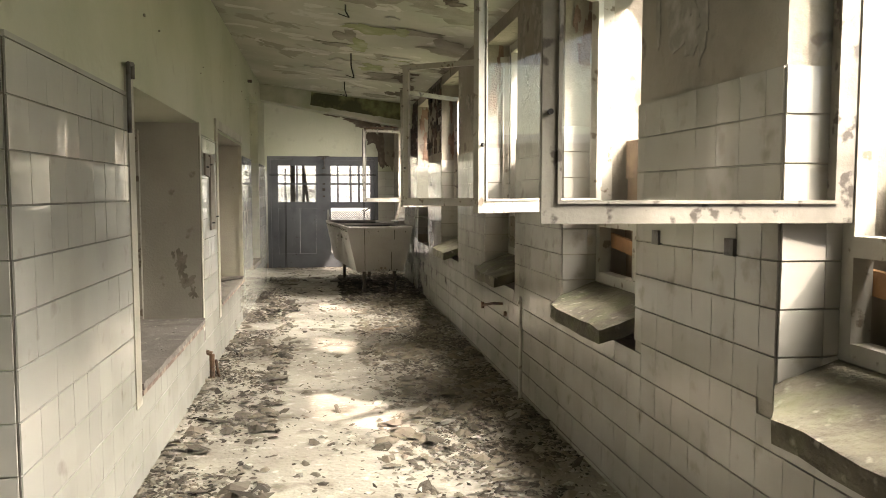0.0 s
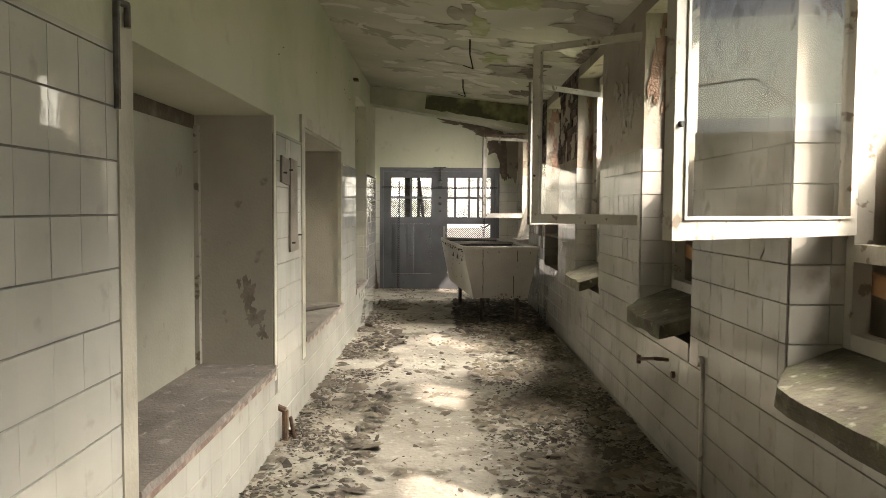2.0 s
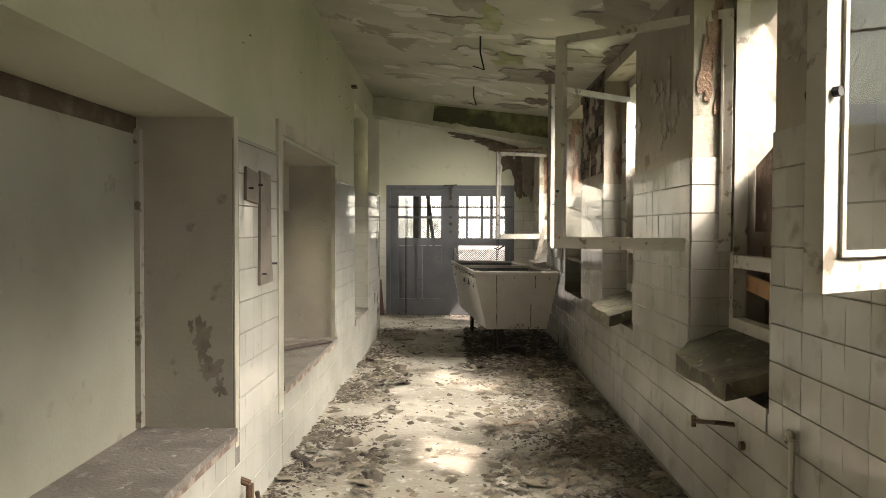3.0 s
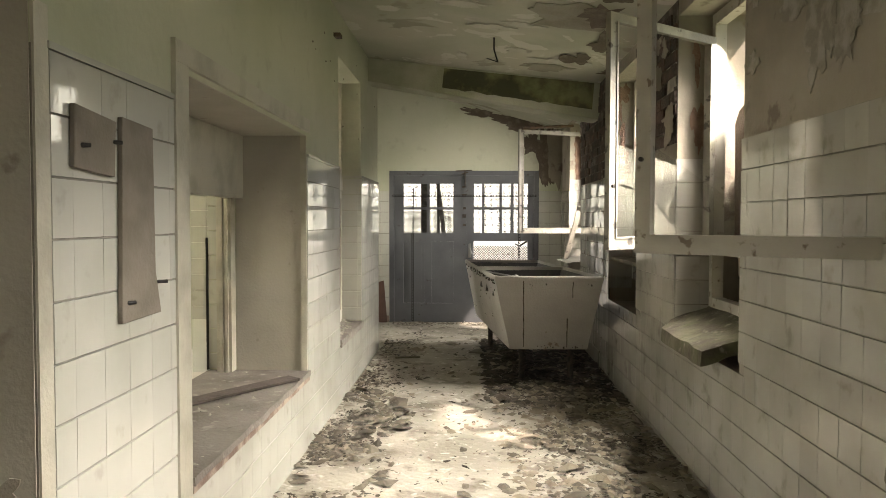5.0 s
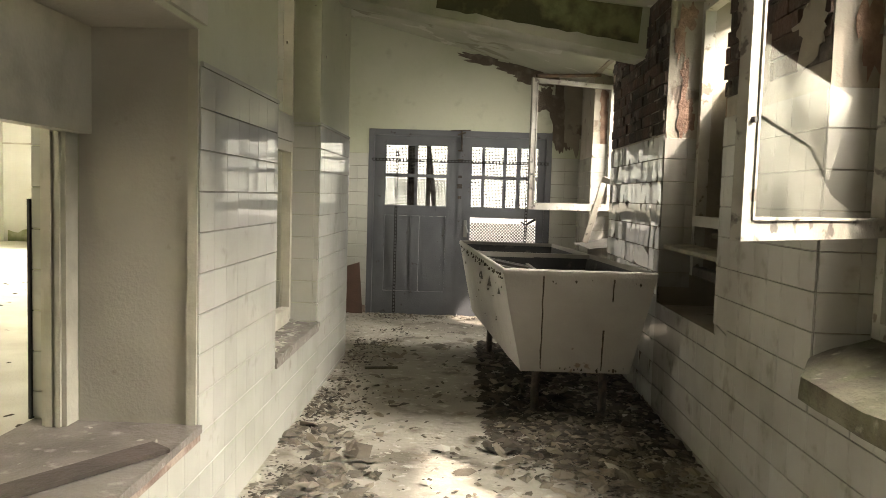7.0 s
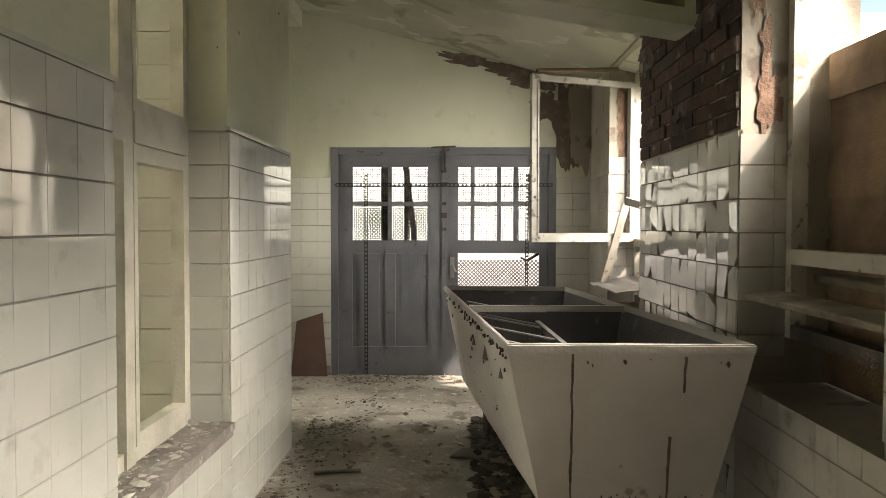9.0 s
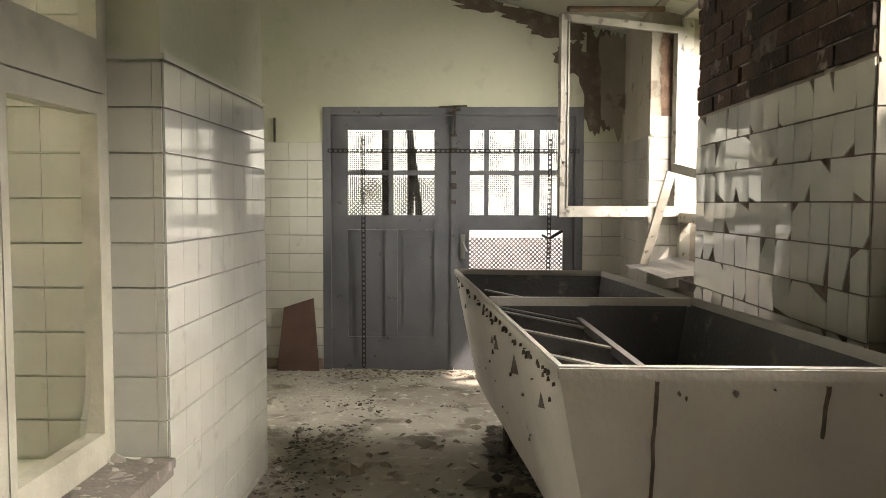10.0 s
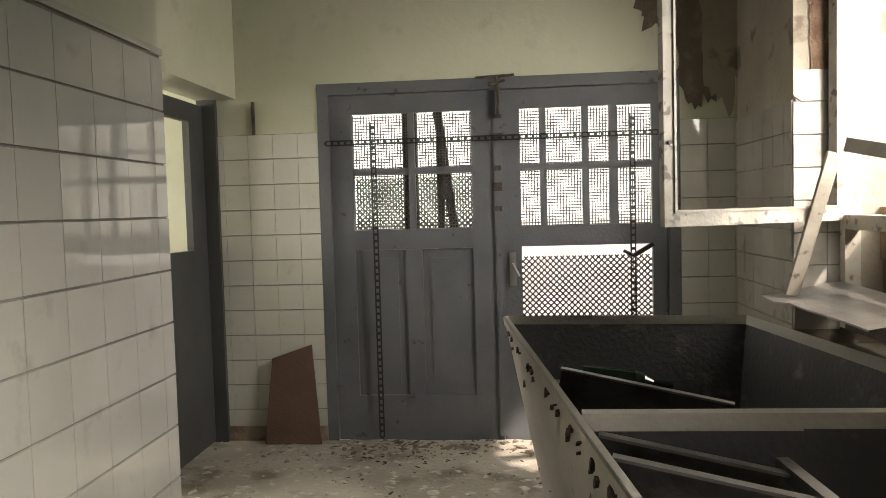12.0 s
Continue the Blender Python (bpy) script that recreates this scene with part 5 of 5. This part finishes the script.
def tiling(parent, origin, u, v, u0, u1, v_top, v_bot, holes=(), tilt=0.35, chips=0.0, missing=0.0, near=None, limit=300, seed=1, TS=TS, grid=None, mats=None):
    """Square tiles on a face. u, v: the face's directions from origin; tiles hang from v_top down. near(u): those that become pieces of their own."""
    rng = np.random.default_rng(seed)
    one, many = mats or (M_TILE, M_TILES)
    u, v = Vector(u), Vector(v)
    nrm = u.cross(v)
    base = Matrix((u, v, nrm)).transposed().to_4x4()
    base.translation = Vector(origin)
    made, verts, faces = 0, [], []
    g = v_top if grid is None else grid
    cols, rows = int((u1 - u0) / TS) + 1, int((g - v_bot) / TS) + 1
    for c in range(cols):
        for r in range(rows):
            a0, a1 = u0 + c * TS + JU / 2, min(u0 + (c + 1) * TS, u1) - JU / 2
            b1, b0 = min(g - r * TS, v_top) - TJ / 2, max(g - (r + 1) * TS, v_bot) + TJ / 2
            for h in holes:
                if a0 < h[1] and a1 > h[0] and b0 < h[3] and b1 > h[2]:
                    opts = [(a0, min(a1, h[0]) - TJ / 2, b0, b1), (max(a0, h[1]) + TJ / 2, a1, b0, b1), (a0, a1, b0, min(b1, h[2]) - TJ / 2), (a0, a1, max(b0, h[3]) + TJ / 2, b1)]
                    a0, a1, b0, b1 = max(opts, key=lambda q: max(0, q[1] - q[0]) * max(0, q[3] - q[2]))
            w, h = a1 - a0, b1 - b0
            k1, k2, k3, k4, k5 = rng.uniform(size=5)
            t1, t2 = rng.normal(0, tilt, 2)
            if w < 0.012 or h < 0.012 or k1 < missing:
                continue
            cut = (int(k3 * 4), 0.022 + 0.06 * k4 * k4, 0.035 + 0.12 * k5 * k5) if k2 < chips else None
            m = base @ pose(a0 + w / 2, b0 + h / 2, 0.0015, t1, t2, 0) @ pose(-w / 2, -h / 2, 0)
            if near is not None and made < limit and near((a0 + a1) / 2):
                key = (round(w, 3), round(h, 3), cut, one.name)
                if key not in TILE_MESH:
                    me = bpy.data.meshes.new("tile")
                    gv, gf = tile_geo(w, h, cut)
                    me.from_pydata(gv, [], gf)
                    me.materials.append(one)
                    TILE_MESH[key] = me
                ob = new("tile", TILE_MESH[key])
                ob.parent, ob.matrix_basis = parent, m
                made += 1
            else:
                gv, gf = tile_geo(w, h, cut)
                k = len(verts)
                verts += [tuple(m @ Vector(p)) for p in gv]
                faces += [tuple(i + k for i in f) for f in gf]
    if verts:
        me = bpy.data.meshes.new("tiles")
        me.from_pydata(verts, [], faces)
        me.materials.append(many)
        ob = new("tiles", me)
        ob.parent = parent
        tagged(ob, "white glazed wall tiles", kind="stuff")


def grout(name, a, b, parent, material=M_GROUT):
    bm = bmesh.new()
    box(bm, a, b)
    part(name, bm, material, parent, "dark grout bed")


GRIMY_BACKLIT = (M_TILE_G, M_TILES_G)
CAPR, CAP1, CAP2, CAPE = 1.85, 1.913, 1.885, 1.883
# inner wall: faces +x; u runs along -y from the origin, so that u x v points into the corridor
holes = [(L1[0] - 0.11, L1[1], L1[2] - 0.022, 2.2), (L1[1] - 0.01, L1[1] + 0.065, 0.40, 2.2), (L2[0] - 0.12, L2[1], L2[2] - 0.022, 2.2), (L3[0], L3[1], L3[2] - 0.022, 3)]
TL = 0.1643
tiling(wall_left, (XL + 0.003, 0, 0), (0, 1, 0), (0, 0, 1), 1.35, 2.85, CAP1, 0.0, holes, 0.30, seed=2, TS=TL, grid=1.913)
tiling(wall_left, (XL + 0.003, 0, 0), (0, 1, 0), (0, 0, 1), 2.85, 5.85, CAP2, 0.0, holes, 0.30, near=lambda c: c > 4.0, limit=120, seed=12, TS=0.1573, grid=1.8845)
tiling(wall_left, (XL + 0.003, 0, 0), (0, 1, 0), (0, 0, 1), 5.85, L3[1], CAP, 0.0, holes, 0.15, near=lambda c: c > 7.4, limit=120, seed=13, TS=0.1565, grid=1.866)
tiling(wall_left, (XL + 0.003, 0, 0), (0, 1, 0), (0, 0, 1), L3[1], LEND, CAP, 0.0, (), 0.12, near=lambda c: c > 10, limit=60, seed=14, TS=0.1525, grid=1.8575)
tiling(wall_left, (0, 1.347, 0), (1, 0, 0), (0, 0, 1), XL - 0.45, XL, CAP1, 0.0, (), 0.2, seed=3, TS=TL)
tiling(wall_left, (0, L3[1] - 0.003, 0), (1, 0, 0), (0, 0, 1), -1.05, XL + 0.004, CAP, 0.51, (), 0.2, near=lambda c: True, seed=4, TS=0.1525, grid=1.8575)
tiling(wall_left, (0, L3[1] - 0.003, 0), (1, 0, 0), (0, 0, 1), -2.5, -1.112, 2.72, 0.51, (), 0.2, near=lambda c: c > -1.9, seed=15, TS=0.1525, grid=2.7725)
tiling(wall_left, (0, L2[1] - 0.003, 0), (1, 0, 0), (0, 0, 1), XL - 0.63, XL - 0.56, 1.95, 0.51, (), 0.2, seed=5, TS=0.1565, grid=2.02)
tiling(wall_end, (0, YE - 0.003, 0), (1, 0, 0), (0, 0, 1), -1.74, -1.0, CAPE, 0.09, (), 0.3, near=lambda c: True, seed=6, TS=0.1537, grid=1.887)
tiling(wall_end, (0, YE - 0.003, 0), (1, 0, 0), (0, 0, 1), 1.135, XR, CAPE, 0.0, (), 0.3, near=lambda c: True, seed=7, TS=0.1537, grid=1.887)
# outer wall: faces -x
wh = [(-b, -a, WZ0 + 0.02, WZ1) for a, b in WINDOWS]
tiling(wall_right, (XR - 0.003, 0, 0), (0, -1, 0), (0, 0, 1), -10.15, 4.0, CAPR, 0.0, wh, 0.35, chips=0.01, near=lambda c: 3.2 < -c < 9.0, limit=240, seed=8, TS=0.152, grid=1.852, mats=GRIMY_BACKLIT)
tiling(wall_right, (XR - 0.003, 0, 0), (0, -1, 0), (0, 0, 1), -11.95, -10.15, 1.857, 0.0, (), 0.9, chips=0.6, missing=0.012, near=lambda c: True, limit=130, seed=9, TS=0.1535, grid=1.857)
tiling(wall_right, (XR - 0.003, 0, 0), (0, -1, 0), (0, 0, 1), -YE, -11.95, CAP, 0.0, wh, 0.4, seed=10, mats=GRIMY_BACKLIT)
for k, (a, b) in enumerate(WINDOWS):
    top = CAPR if k < 4 else (1.84 if k == 4 else 2.0)
    tiling(wall_right, (0, b - 0.003, 0), (1, 0, 0), (0, 0, 1), XR - 0.004, 1.664, top, 0.84 if k < 5 else 0.78, (), 0.3, chips=0.03, seed=20 + k, TS=0.152, grid=2.004, mats=GRIMY_BACKLIT)
# grout beds a little behind the tiles' faces
for i, (y0, y1, z0, z1) in enumerate(((1.35, L1[0] - 0.11, 0, CAP1), (L1[0] - 0.11, L1[1], 0, L1[2] - 0.022), (L1[1], L2[0] - 0.12, 0, CAP2), (L2[0] - 0.12, L2[1], 0, L2[2] - 0.052), (L2[1], L3[0], 0, CAP), (L3[0], L3[1], 0, L3[2] - 0.022), (L3[1], LEND, 0, CAP))):
    grout("grout", (XL - 0.01, y0, z0), (XL + 0.003, y1, z1), wall_left)
ys = [Y0] + [c for w in WINDOWS for c in w] + [YE]
for i in range(0, len(ys), 2):
    top = CAPR if i < 10 else 1.857 if i == 10 else CAP
    grout("grout", (XR - 0.003, ys[i], 0), (XR + 0.01, ys[i + 1], top), wall_right, M_PATCH if i == 10 else M_GROUT)
for a, b in WINDOWS:
    grout("grout", (XR - 0.003, a, 0), (XR + 0.01, b, WZ0 - 0.002), wall_right)
grout("grout", (-1.735, YE - 0.003, 0.09), (-1.0, YE + 0.01, CAPE), wall_end)
grout("grout", (1.135, YE - 0.003, 0), (XR - 0.004, YE + 0.01, CAPE), wall_end)
# cap mouldings and skirting
boxes("cap_moulding", M_TILES, wall_left, ((XL - 0.46, 1.338, CAP1), (XL + 0.014, L1[0] - 0.112, CAP1 + 0.018)), ((XL - 0.005, L1[1] + 0.06, CAP2), (XL + 0.014, L2[0] - 0.122, CAP2 + 0.018)), ((XL - 0.005, L2[1] + 0.02, CAP), (XL + 0.014, L3[0], CAP + 0.018)),
      ((XL - 0.3, L3[1] - 0.008, CAP), (XL + 0.014, LEND, CAP + 0.018)), bevel=0.006)
boxes("skirting", M_RED, wall_end, ((-1.735, YE - 0.012, 0), (-1.001, YE + 0.002, 0.088)), bevel=0.003)

# bare brick above the tiles
BR = {}


def bricks(parent, y0, y1, z0, z1, seed, gaps):
    rng = np.random.default_rng(seed)
    bm = bmesh.new()
    box(bm, (XR - 0.004, y0, z0), (XR + 0.01, y1, z1))
    part("mortar", bm, M_MORTAR, parent, "dark mortar bed")
    h, w, j = 0.071, 0.245, 0.012
    r, z = 0, z0 + 0.004
    while z + h < z1:
        y = y0 - (w + j) / 2 * (r % 2)
        while y < y1 - 0.03:
            a, b = max(y, y0 + 0.002), min(y + w, y1 - 0.002)
            if b - a > 0.04 and rng.uniform() > gaps:
                key = round(b - a, 3)
                if key not in BR:
                    m = bmesh.new()
                    box(m, (-0.012, 0, 0), (0.02, b - a, h))
                    soften(m, 0.005)
                    me = bpy.data.meshes.new("brick")
                    m.to_mesh(me)
                    m.free()
                    me.materials.append(M_BRICK)
                    BR[key] = me
                ob = new("brick", BR[key])
                ob.parent, ob.matrix_basis = parent, pose(XR - 0.004 + rng.uniform(-0.008, 0.007), a, z, 0, rng.normal(0, 1.8), rng.normal(0, 1.0))
            y += w + j
        z += h + j
        r += 1


bricks(wall_right, 7.885, 8.975, CAPR + 0.10, 2.83, 3, 0.16)
bricks(wall_right, 10.155, 11.945, 1.87, 2.83, 4, 0.08)
